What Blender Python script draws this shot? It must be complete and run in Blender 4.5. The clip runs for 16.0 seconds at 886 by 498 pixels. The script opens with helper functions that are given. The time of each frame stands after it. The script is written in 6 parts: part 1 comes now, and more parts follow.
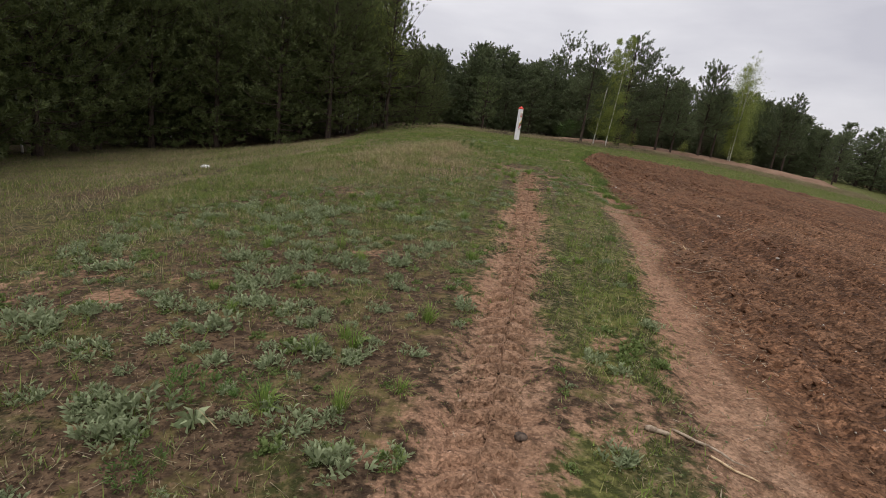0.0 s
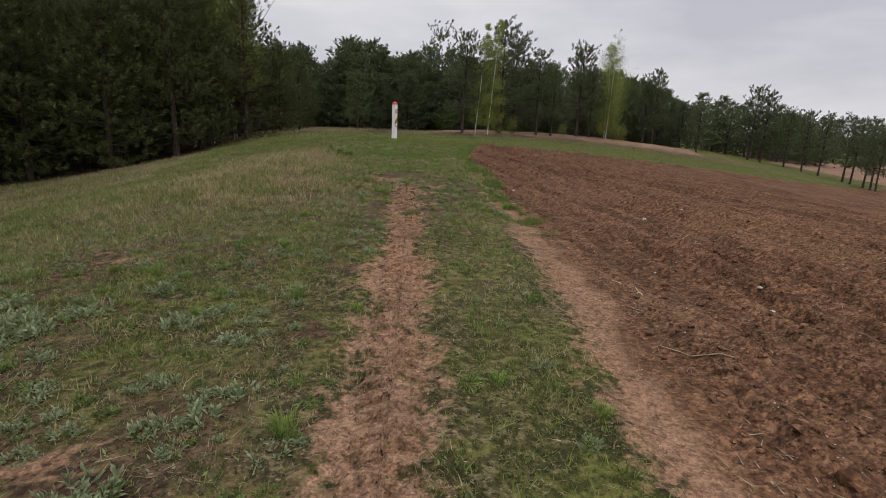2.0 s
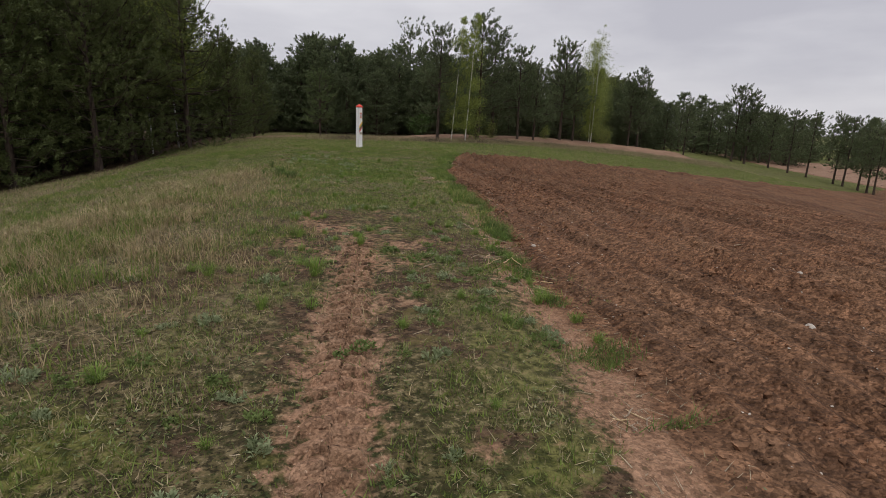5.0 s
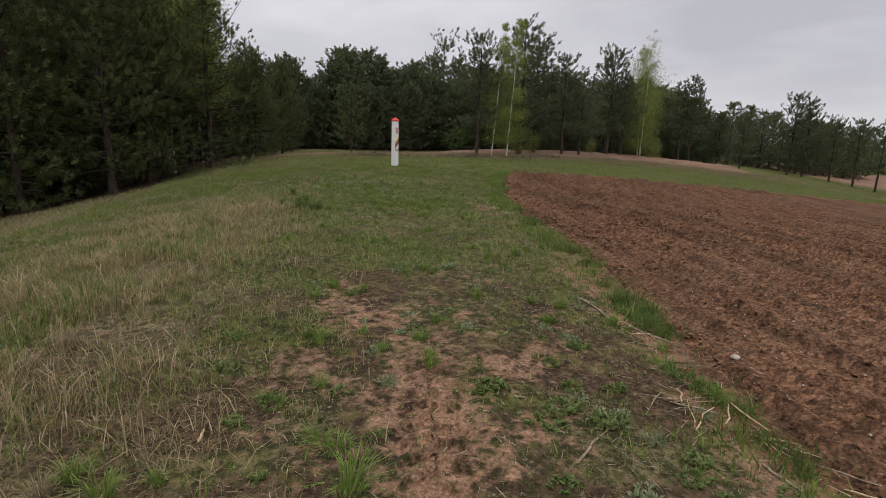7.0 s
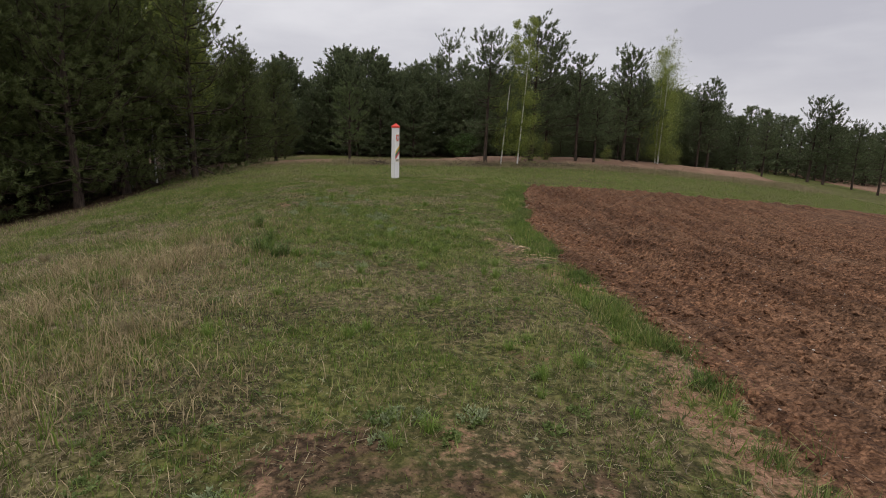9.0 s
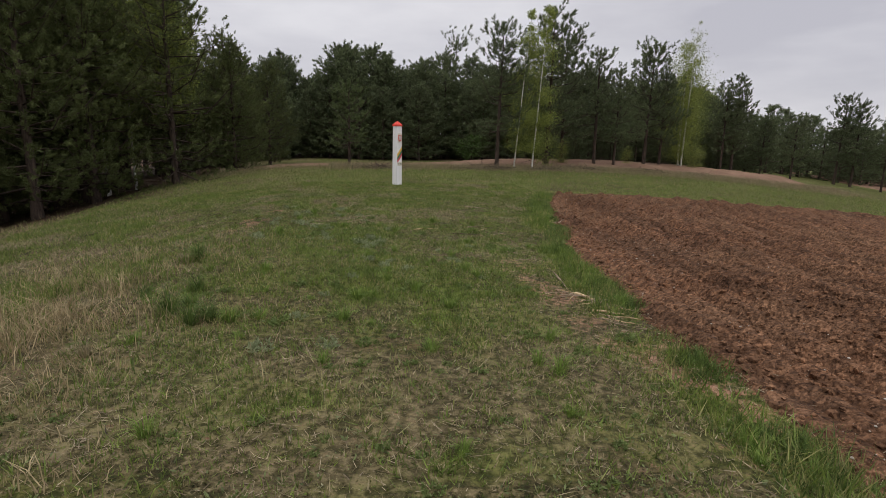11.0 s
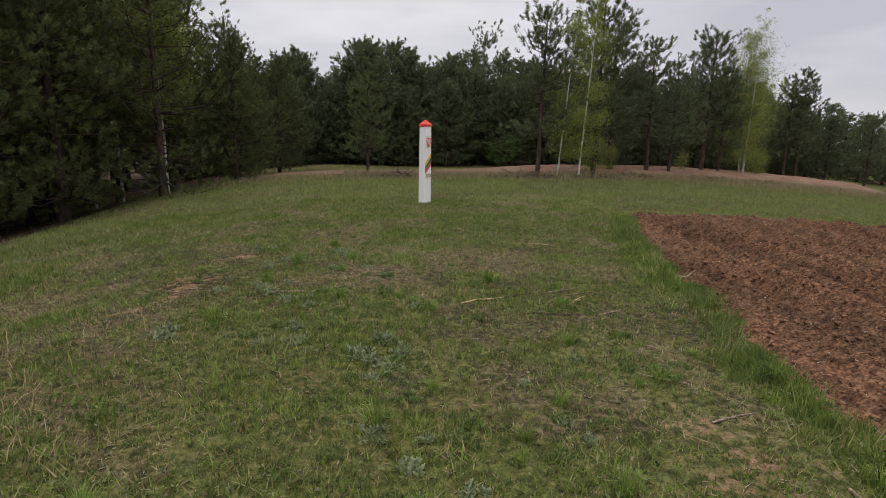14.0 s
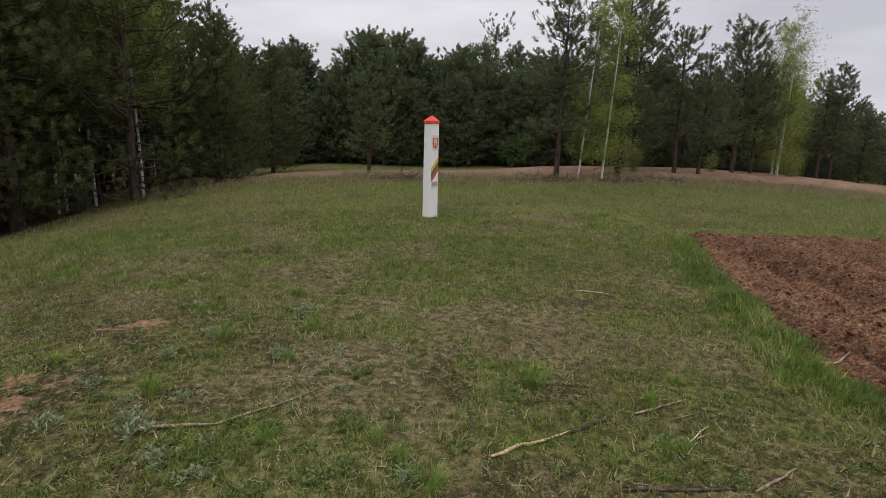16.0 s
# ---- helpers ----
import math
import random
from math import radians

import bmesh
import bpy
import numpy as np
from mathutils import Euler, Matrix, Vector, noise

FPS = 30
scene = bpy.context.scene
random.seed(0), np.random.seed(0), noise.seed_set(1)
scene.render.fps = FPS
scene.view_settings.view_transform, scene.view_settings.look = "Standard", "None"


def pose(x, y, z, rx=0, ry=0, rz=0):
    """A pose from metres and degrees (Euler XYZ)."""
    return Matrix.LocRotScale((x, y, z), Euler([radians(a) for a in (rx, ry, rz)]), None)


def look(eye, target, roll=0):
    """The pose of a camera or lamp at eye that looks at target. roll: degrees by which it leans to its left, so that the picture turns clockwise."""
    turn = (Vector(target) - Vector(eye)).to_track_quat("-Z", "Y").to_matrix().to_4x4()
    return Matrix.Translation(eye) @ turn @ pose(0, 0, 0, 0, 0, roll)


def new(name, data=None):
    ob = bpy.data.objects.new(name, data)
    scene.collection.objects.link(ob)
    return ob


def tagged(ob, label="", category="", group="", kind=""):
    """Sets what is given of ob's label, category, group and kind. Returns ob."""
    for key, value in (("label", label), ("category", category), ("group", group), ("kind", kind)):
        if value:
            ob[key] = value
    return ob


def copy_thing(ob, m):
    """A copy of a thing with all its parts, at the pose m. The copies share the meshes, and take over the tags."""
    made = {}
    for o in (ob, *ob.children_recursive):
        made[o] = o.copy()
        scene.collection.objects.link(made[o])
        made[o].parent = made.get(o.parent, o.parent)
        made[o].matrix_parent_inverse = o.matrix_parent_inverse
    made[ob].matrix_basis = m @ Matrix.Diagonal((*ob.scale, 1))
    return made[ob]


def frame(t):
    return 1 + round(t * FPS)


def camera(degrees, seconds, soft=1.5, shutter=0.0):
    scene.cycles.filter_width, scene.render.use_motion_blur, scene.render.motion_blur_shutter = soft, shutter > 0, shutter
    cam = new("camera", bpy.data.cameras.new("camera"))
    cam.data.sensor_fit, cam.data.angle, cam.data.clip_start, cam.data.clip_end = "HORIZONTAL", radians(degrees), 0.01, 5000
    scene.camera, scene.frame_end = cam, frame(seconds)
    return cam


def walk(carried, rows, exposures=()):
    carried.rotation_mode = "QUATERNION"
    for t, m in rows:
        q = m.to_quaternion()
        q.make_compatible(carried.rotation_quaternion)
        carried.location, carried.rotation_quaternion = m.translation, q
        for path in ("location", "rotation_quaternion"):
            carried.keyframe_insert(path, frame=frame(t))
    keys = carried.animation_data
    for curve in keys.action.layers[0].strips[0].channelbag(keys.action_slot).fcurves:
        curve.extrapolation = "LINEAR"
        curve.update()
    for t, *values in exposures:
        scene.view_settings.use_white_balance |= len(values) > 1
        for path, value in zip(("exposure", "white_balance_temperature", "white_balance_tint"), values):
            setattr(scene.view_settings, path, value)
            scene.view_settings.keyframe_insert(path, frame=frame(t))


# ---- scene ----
cam = camera(78.43, 16.0, soft=0.85)
ROWS = [
    (0, 0.061, -0.208, 1.675, 75.44, -7.19, 0.67),
    (0.5, 0.265, 0.625, 1.657, 75.69, -4.93, -5.41),
    (1, 0.373, 1.344, 1.645, 75.88, -3.62, -8.39),
    (1.5, 0.559, 2.037, 1.673, 75.97, -2.75, -10.43),
    (2, 0.709, 2.820, 1.743, 76.17, -2.66, -11.65),
    (2.5, 0.737, 3.594, 1.805, 76.54, -2.22, -14.31),
    (3, 0.985, 4.365, 1.814, 76.61, -2.36, -16.70),
    (3.5, 1.121, 5.111, 1.820, 76.47, -2.21, -16.74),
    (4, 1.328, 5.809, 1.875, 76.14, -2.30, -16.43),
    (6.5, 1.647, 9.598, 1.806, 77.56, -1.55, -11.70),
    (7, 1.653, 10.428, 1.823, 77.83, -1.49, -11.54),
    (7.5, 1.768, 11.183, 1.853, 77.94, -1.65, -11.21),
    (8, 1.873, 11.855, 1.914, 77.94, -1.60, -11.11),
    (8.5, 1.947, 12.595, 1.961, 78.12, -1.54, -11.15),
    (9, 2.107, 13.267, 2.008, 78.10, -1.66, -11.15),
    (11.5, 2.575, 16.807, 1.887, 78.45, -1.14, -10.07),
    (12, 2.602, 17.514, 1.909, 78.53, -1.11, -9.20),
    (12.5, 2.667, 18.237, 1.898, 78.58, -1.18, -8.72),
    (13, 2.672, 18.936, 1.891, 78.64, -1.18, -8.59),
    (13.5, 2.785, 19.604, 1.878, 78.66, -1.35, -8.36),
    (14, 2.847, 20.249, 1.887, 78.68, -1.14, -8.20),
    (14.5, 2.897, 20.874, 1.921, 78.63, -1.24, -7.92),
    (15, 2.995, 21.505, 1.951, 78.48, -1.37, -7.79),
    (15.5, 3.055, 22.154, 1.952, 78.47, -1.36, -7.67),
    (16, 3.164, 22.786, 1.950, 78.37, -1.50, -7.39),
]
walk(cam, [(t, pose(x, y, z, rx, ry, rz)) for t, x, y, z, rx, ry, rz in ROWS],
     [(0.0, 0.14), (1.5, 0.06), (4.0, -0.03), (8.0, -0.02), (12.5, 0.04), (16.0, 0.10)])


# ---- light, sky and exposure ----
world = bpy.data.worlds.new("overcast_sky")
scene.world = world
world.use_nodes = True
wt = world.node_tree
wt.nodes.clear()
w_out = wt.nodes.new("ShaderNodeOutputWorld")
w_bg = wt.nodes.new("ShaderNodeBackground")
w_sky = wt.nodes.new("ShaderNodeTexSky")
w_sky.sky_type, w_sky.sun_disc = "NISHITA", False
w_sky.sun_elevation, w_sky.sun_rotation = radians(48), radians(150)
w_dim = wt.nodes.new("ShaderNodeVectorMath")
w_dim.operation = "SCALE"
w_dim.inputs["Scale"].default_value = 0.10
w_co = wt.nodes.new("ShaderNodeTexCoord")
w_map = wt.nodes.new("ShaderNodeMapping")
w_map.inputs["Scale"].default_value = (1.0, 1.0, 3.6)
w_noise = wt.nodes.new("ShaderNodeTexNoise")
w_noise.inputs["Scale"].default_value, w_noise.inputs["Detail"].default_value = 2.3, 6.0
w_noise.inputs["Roughness"].default_value = 0.5
w_ramp = wt.nodes.new("ShaderNodeValToRGB")
w_ramp.color_ramp.elements[0].position, w_ramp.color_ramp.elements[0].color = 0.34, (0.560, 0.550, 0.608, 1)
w_ramp.color_ramp.elements[1].position, w_ramp.color_ramp.elements[1].color = 0.66, (0.805, 0.79, 0.828, 1)
w_mix = wt.nodes.new("ShaderNodeMix")
w_mix.data_type = "RGBA"
w_mix.inputs["Factor"].default_value = 0.94
wt.links.new(w_sky.outputs[0], w_dim.inputs[0])
wt.links.new(w_co.outputs["Generated"], w_map.inputs[0])
wt.links.new(w_map.outputs[0], w_noise.inputs["Vector"])
wt.links.new(w_noise.outputs[0], w_ramp.inputs[0])
wt.links.new(w_dim.outputs[0], w_mix.inputs[6])
wt.links.new(w_ramp.outputs[0], w_mix.inputs[7])
w_sep = wt.nodes.new("ShaderNodeSeparateXYZ")
w_up = wt.nodes.new("ShaderNodeMapRange")
w_up.inputs[1].default_value, w_up.inputs[2].default_value = 0.35, 1.0
w_up.inputs[3].default_value, w_up.inputs[4].default_value = 0.95, 2.3
wt.links.new(w_co.outputs["Generated"], w_sep.inputs[0])
wt.links.new(w_sep.outputs[2], w_up.inputs[0])
wt.links.new(w_mix.outputs[2], w_bg.inputs[0])
wt.links.new(w_up.outputs[0], w_bg.inputs[1])
wt.links.new(w_bg.outputs[0], w_out.inputs[0])

sun = new("sun", bpy.data.lights.new("sun", "SUN"))
sun.data.energy, sun.data.angle, sun.data.color = 1.2, radians(40), (1.0, 0.97, 0.92)
sun.matrix_world = look((0, 0, 30), (8, 14, 0))


# ---- noise on arrays ----
def lattice(h):
    h = h & 0x7FFFFFFF
    h = ((h ^ (h >> 13)) * 1274126177) & 0x7FFFFFFF
    return ((h ^ (h >> 16)) & 0xFFFF) / 65535.0


def value_noise(x, y, size, seed=0):
    x, y = np.asarray(x, float) / size, np.asarray(y, float) / size
    ix, iy = np.floor(x), np.floor(y)
    fx, fy = x - ix, y - iy
    fx, fy = fx * fx * (3 - 2 * fx), fy * fy * (3 - 2 * fy)
    h = ix.astype(np.int64) * 374761393 + iy.astype(np.int64) * 668265263 + seed * 974711
    a, b = lattice(h), lattice(h + 374761393)
    h = h + 668265263
    c, d = lattice(h), lattice(h + 374761393)
    a += (b - a) * fx
    c += (d - c) * fx
    return a + (c - a) * fy


def fbm(x, y, size, seed=0, octaves=3):
    total, amp, norm = 0.0, 1.0, 0.0
    for k in range(octaves):
        total = total + amp * value_noise(x, y, size / 2 ** k, seed + 17 * k)
        norm += amp
        amp *= 0.5
    return total / norm


def step(a, b, v):
    s = np.clip((np.asarray(v, float) - a) / (b - a), 0, 1)
    return s * s * (3 - 2 * s)


# ---- the lie of the land ----
def terrain(x, y):
    """Long low ridge: falls off to the wood on one side and to the ploughland on the other."""
    x, y = np.asarray(x, float), np.asarray(y, float)
    a = 0.36 - 0.00055 * np.maximum(0, 22 - np.maximum(y, -12)) ** 2 - 0.0004 * np.clip(y - 26, 0, 22) ** 2
    r = np.maximum(0, x - 2.8 - 0.65 * np.clip(y - 26, 0, 60))
    right = -5.5 * (1 - np.exp(-(0.03 * r + 0.0034 * r * r) / 5.5))
    l = np.maximum(0, 1.2 - x)
    w = 1 - 0.6 * np.clip((y - 46) / 25, 0, 1)
    left = -3.4 * (1 - np.exp(-0.021 * w * l * l / 3.4))
    bank_x = 0.35 - 0.16 * np.clip(26 - y, 0, 25)
    left = left - 0.24 * step(bank_x + 1.0, bank_x - 1.0, x) * step(13, 20, y) * step(44, 35, y)
    far = 1.2 * step(95, 150, np.hypot(x, y)) * step(20, 80, x)
    return a + right + left + far


def rut_left(y):
    return 0.02 + 0.195 * y - 0.0024 * y * y


def rut_right(y):
    return 1.42 + 0.236 * y - 0.0026 * y * y - 0.15 * np.maximum(0, np.asarray(y, float) - 18.5)


def field_edge(y):
    """x at which the ploughed field begins."""
    return 2.08 + 0.195 * y - 0.0014 * y * y + 0.00006 * np.asarray(y, float) ** 3 - 0.60 * step(13.5, 22, y) * step(32.5, 28.5, y) - 0.30 * step(10.5, 12.5, y) * step(17.0, 14.5, y) + 0.22 * step(24.0, 26.0, y) + 0.10 * step(30.5, 32.0, y)


def field_top(x):
    """y at which the ploughed field ends."""
    x = np.asarray(x, float)
    return 32.4 + 0.10 * (x - 8.7) + 0.0055 * np.clip(x - 12, 0, 60) ** 2


def in_field(x, y):
    """Metres inside the ploughed field's border; negative outside."""
    ex = field_edge(np.clip(y, -6, 34)) + 0.22 * (fbm(x, y, 0.8, 5) - 0.5) + 0.55 * (fbm(x, y, 2.9, 6) - 0.5)
    ty = field_top(x) + 0.5 * (fbm(x, y, 1.5, 7) - 0.5)
    return np.minimum(x - ex, ty - y)


def strip_near(x):
    """y at which the far sandy strip begins."""
    x = np.asarray(x, float)
    return 46.9 - 2.6 * step(5, -3, x) + 0.2 * np.clip(x - 14, 0, 25) + 0.45 * np.clip(x - 37, 0, 40)


def masks(x, y):
    """Shares of bare sand, dry grass and lush grass."""
    n1, n2, n3 = fbm(x, y, 0.35, 11, 4), fbm(x, y, 1.3, 12), fbm(x, y, 4.0, 13)
    inner = in_field(x, y)
    rag = 0.42 * (n1 - 0.5) + 0.16 * (n2 - 0.5)
    dl, dr = np.abs(x - rut_left(y)), np.abs(x - rut_right(y))
    wl = 0.19 + 0.16 * step(5, 1, y)
    wr = 0.22 + 0.08 * step(7, 3, y)
    ruts = np.maximum(step(0.34, -0.22, dl - wl + rag) * step(16.0, 12.5, y + 3 * (n2 - 0.5)),
                      step(0.34, -0.22, dr - wr + rag) * (step(18.5, 13.5, y + 4 * (n2 - 0.5)) + 0.70 * step(13.5, 18.5, y + 4 * (n2 - 0.5)) * step(24.0, 21.5, y) * step(0.34, 0.50, n2)))
    verge = step(-0.8, -0.1, inner + rag) * step(14.5, 11.5, y)
    mid = step(11.0, 13.5, y) * step(17.5, 14.5, y) * step(0.9, 1.7, x) * step(4.0, 2.8, x) * step(0.40, 0.66, n1) * 0.62
    scar = np.exp(-((x - 1.15 - 0.24 * (y - 27.0)) / 0.30) ** 4) * step(24.6, 25.6, y) * step(28.4, 27.6, y) * step(0.40, 0.62, n1) * 0.62
    bits = step(0.62, 0.74, 0.5 * n1 + 0.5 * n2) * 0.6 * step(18, 14, y)
    bare = np.clip(np.maximum.reduce([ruts, verge, mid, scar, bits]), 0, 1)
    straw = np.exp(-((x + 0.9 - 0.03 * (y - 17)) / 1.9) ** 2) * step(9.0, 13.5, y) * step(26, 21, y)
    dry = np.clip(1.1 * straw * step(0.25, 0.55, n2) + 0.55 * step(0.45, 0.7, n2) * step(1.8, 0.2, x) * (0.25 + 0.75 * step(6, 11, y)) + 0.35 * step(0.5, 0.7, n3) + 0.6 * step(0.40, 0.58, n2) * step(2.4, 0.2, x) * step(20, 24, y) + 0.7 * step(0.50, 0.64, fbm(x, y, 1.6, 16)) * step(14, 18, y), 0, 1)
    ridge = np.exp(-((x - 2.9 - 0.05 * (y - 17)) / 1.9) ** 2) * step(14.0, 18.0, y)
    edge = np.exp(-((inner + 0.32) / (0.22 + 0.08 * step(15, 20, y))) ** 2) * (1 + 0.5 * step(14, 17, y)) * step(9.5, 14.5, y) * step(0.40 - 0.1 * step(14, 18, y), 0.56 - 0.1 * step(14, 18, y), fbm(x, y, 0.7, 15))
    far_green = step(28, 33, y) * step(-6, -1, x)
    centre = np.exp(-((x - 0.5 * (rut_left(y) + rut_right(y))) / 0.42) ** 2) * step(15, 9, y) * 0.3
    lush = np.clip(np.maximum.reduce([ridge * (0.08 + 0.78 * step(0.44, 0.62, n2)), edge, far_green * (0.15 + 0.75 * step(0.38, 0.62, n2)), centre * (0.5 + n2 * 0.6), 0.7 * step(0.54, 0.64, fbm(x, y, 0.8, 17)) * step(15, 18, y)]), 0, 1)
    return bare, dry * (1 - 0.7 * edge), lush


def crumbly(x, y):
    """Share of dark thin soil between the plants of the bank."""
    n = 0.6 * fbm(x, y, 0.5, 18, 4) + 0.4 * fbm(x, y, 2.2, 19)
    bank = step(1.3, -0.2, x) * step(10.0, 4.0, y) * step(-9, -4, x)
    return np.clip(bank * (0.58 + 2.6 * (n - 0.45)) + (0.80 - 0.42 * step(12, 16, y)) * step(0.54, 0.64, n) * step(36, 28, y)
                   + 0.6 * step(10.5, 12.5, y) * step(17.5, 15.5, y) * step(0.6, 1.4, x) * step(4.4, 3.4, x) * step(0.40, 0.56, n), 0, 1)


def tread_z(x, y, u):
    """Tyre print in the soft rut: lugs that alternate from side to side, and churned sand round them."""
    gone = step(15.6, 12.5, y) * step(0.9, 1.3, y)
    turn = (y + 0.42 * np.abs(u) + np.where(u > 0, 0.085, 0.0) + 0.05 * (fbm(x, y, 0.4, 26, 2) - 0.5)) / 0.17
    lug = step(-0.15, 0.35, np.cos(turn * 2 * math.pi))
    print_w = step(0.20, 0.13, np.abs(u + 0.05 * (fbm(y, y * 0, 1.6, 27, 2) - 0.5)))
    bed = 0.016 - 0.05 * step(0.36, 0.52, np.abs(u))
    churn = 0.016 * (fbm(x, y, 0.13, 28, 2) - 0.5) * step(0.5, 0.2, np.abs(u))
    return step(15.9, 15.6, y) * step(0.56, 0.52, np.abs(u)) * (gone * (bed + print_w * 0.085 * (lug - 0.60) * (0.35 + 1.1 * fbm(x, y, 0.7, 24, 2)) + churn) - 0.035 * (1 - gone))


def ground_z(x, y, carve=0.22, tread=True):
    """Ground with its ruts and unevenness."""
    x, y = np.asarray(x, float), np.asarray(y, float)
    near = step(60, 38, y) * step(-14, -7, x) * step(40, 12, x)
    z = terrain(x, y)
    z = z + near * (0.07 * (fbm(x, y, 2.2, 21, 2) - 0.5) + 0.045 * (fbm(x, y, 0.5, 22, 3) - 0.5) + 0.012 * (fbm(x, y, 0.11, 23, 2) - 0.5))
    for rut, end in ((rut_left, 16.0), (rut_right, 22.0)):
        u = x - rut(y)
        prof = np.exp(-(u / 0.30) ** 4)
        z = z - 0.035 * prof * step(end, end - 4, y)
    u = x - rut_left(y)
    if tread:
        z = z + tread_z(x, y, u)
    worn = np.maximum(np.exp(-(u / 0.42) ** 4) * step(16, 13, y), np.exp(-((x - rut_right(y)) / 0.40) ** 4) * step(22, 15, y))
    z = z + worn * 0.040 * (fbm(x, y, 0.17, 25, 3) - 0.5)
    return z - carve * step(0.12, 0.5, in_field(x, y))


# ---- material helpers ----
def material(name):
    m = bpy.data.materials.new(name)
    m.use_nodes = True
    m.node_tree.nodes.clear()
    return m, m.node_tree


def node(nt, kind, **values):
    n = nt.nodes.new(kind)
    for key, value in values.items():
        n.inputs[key.replace("_", " ")].default_value = value
    return n


def rgb_mix(nt, fac, a, b, blend="MIX"):
    n = nt.nodes.new("ShaderNodeMix")
    n.data_type, n.blend_type = "RGBA", blend
    for socket, value in ((0, fac), (6, a), (7, b)):
        if isinstance(value, bpy.types.NodeSocket):
            nt.links.new(value, n.inputs[socket])
        elif socket == 0:
            n.inputs[0].default_value = value
        else:
            n.inputs[socket].default_value = (*value, 1)
    return n.outputs[2]


def calc(nt, op, a, b=0.0, c=0.0):
    n = nt.nodes.new("ShaderNodeMath")
    n.operation = op
    for socket, value in enumerate((a, b, c)):
        if isinstance(value, bpy.types.NodeSocket):
            nt.links.new(value, n.inputs[socket])
        else:
            n.inputs[socket].default_value = value
    return n.outputs[0]


def spread(nt, value, lo, hi, to_lo=0.0, to_hi=1.0):
    n = nt.nodes.new("ShaderNodeMapRange")
    n.interpolation_type = "SMOOTHSTEP"
    nt.links.new(value, n.inputs[0])
    for k, v in enumerate((lo, hi, to_lo, to_hi)):
        n.inputs[k + 1].default_value = v
    return n.outputs[0]


def grain(nt, scale, detail=4.0, rough=0.55, coords="Object", stretch=None):
    co = nt.nodes.new("ShaderNodeTexCoord")
    n = node(nt, "ShaderNodeTexNoise", Scale=scale, Detail=detail, Roughness=rough)
    source = co.outputs[coords]
    if stretch:
        mp = node(nt, "ShaderNodeMapping", Scale=stretch)
        nt.links.new(source, mp.inputs[0])
        source = mp.outputs[0]
    nt.links.new(source, n.inputs["Vector"])
    return n.outputs[0]


def cells(nt, scale, rough=0.0):
    """Rounded crumbs: high in the middle of each cell."""
    co = nt.nodes.new("ShaderNodeTexCoord")
    n = nt.nodes.new("ShaderNodeTexVoronoi")
    n.inputs["Scale"].default_value, n.inputs["Randomness"].default_value = scale, 1.0
    nt.links.new(co.outputs["Object"], n.inputs["Vector"])
    return calc(nt, "SUBTRACT", 1.0, n.outputs["Distance"])


def crumb_tone(nt, scale, lo, hi):
    """A tone of its own for each crumb."""
    co = nt.nodes.new("ShaderNodeTexCoord")
    n = nt.nodes.new("ShaderNodeTexVoronoi")
    n.inputs["Scale"].default_value = scale
    nt.links.new(co.outputs["Object"], n.inputs["Vector"])
    sep = nt.nodes.new("ShaderNodeSeparateColor")
    nt.links.new(n.outputs["Color"], sep.inputs[0])
    return spread(nt, sep.outputs[0], 0.0, 1.0, lo, hi)


def toned(nt, colour, *tones):
    for t in tones:
        n = nt.nodes.new("ShaderNodeVectorMath")
        n.operation = "SCALE"
        nt.links.new(colour, n.inputs[0])
        nt.links.new(t, n.inputs["Scale"])
        colour = n.outputs[0]
    return colour


def finish(nt, colour, rough=0.9, bump=None, strength=0.5, distance=0.02, metal=0.0, through_light=0.0, gloss=0.3):
    out = nt.nodes.new("ShaderNodeOutputMaterial")
    p = nt.nodes.new("ShaderNodeBsdfPrincipled")
    p.inputs["Metallic"].default_value = metal
    p.inputs["Specular IOR Level"].default_value = gloss
    if isinstance(rough, bpy.types.NodeSocket):
        nt.links.new(rough, p.inputs["Roughness"])
    else:
        p.inputs["Roughness"].default_value = rough
    if isinstance(colour, bpy.types.NodeSocket):
        nt.links.new(colour, p.inputs["Base Color"])
    else:
        p.inputs["Base Color"].default_value = (*colour, 1)
    if bump is not None:
        b = node(nt, "ShaderNodeBump", Strength=strength, Distance=distance)
        nt.links.new(bump, b.inputs["Height"])
        nt.links.new(b.outputs[0], p.inputs["Normal"])
    surface = p.outputs[0]
    if through_light:
        t = nt.nodes.new("ShaderNodeBsdfTranslucent")
        if isinstance(colour, bpy.types.NodeSocket):
            nt.links.new(colour, t.inputs[0])
        else:
            t.inputs[0].default_value = (*colour, 1)
        mx = nt.nodes.new("ShaderNodeMixShader")
        mx.inputs[0].default_value = through_light
        nt.links.new(surface, mx.inputs[1])
        nt.links.new(t.outputs[0], mx.inputs[2])
        surface = mx.outputs[0]
    nt.links.new(surface, out.inputs[0])


def attribute(nt, name):
    a = nt.nodes.new("ShaderNodeAttribute")
    a.attribute_name = name
    return a.outputs["Fac"]


def island_random(nt):
    return nt.nodes.new("ShaderNodeNewGeometry").outputs["Random Per Island"]


def object_random(nt):
    return nt.nodes.new("ShaderNodeObjectInfo").outputs["Random"]


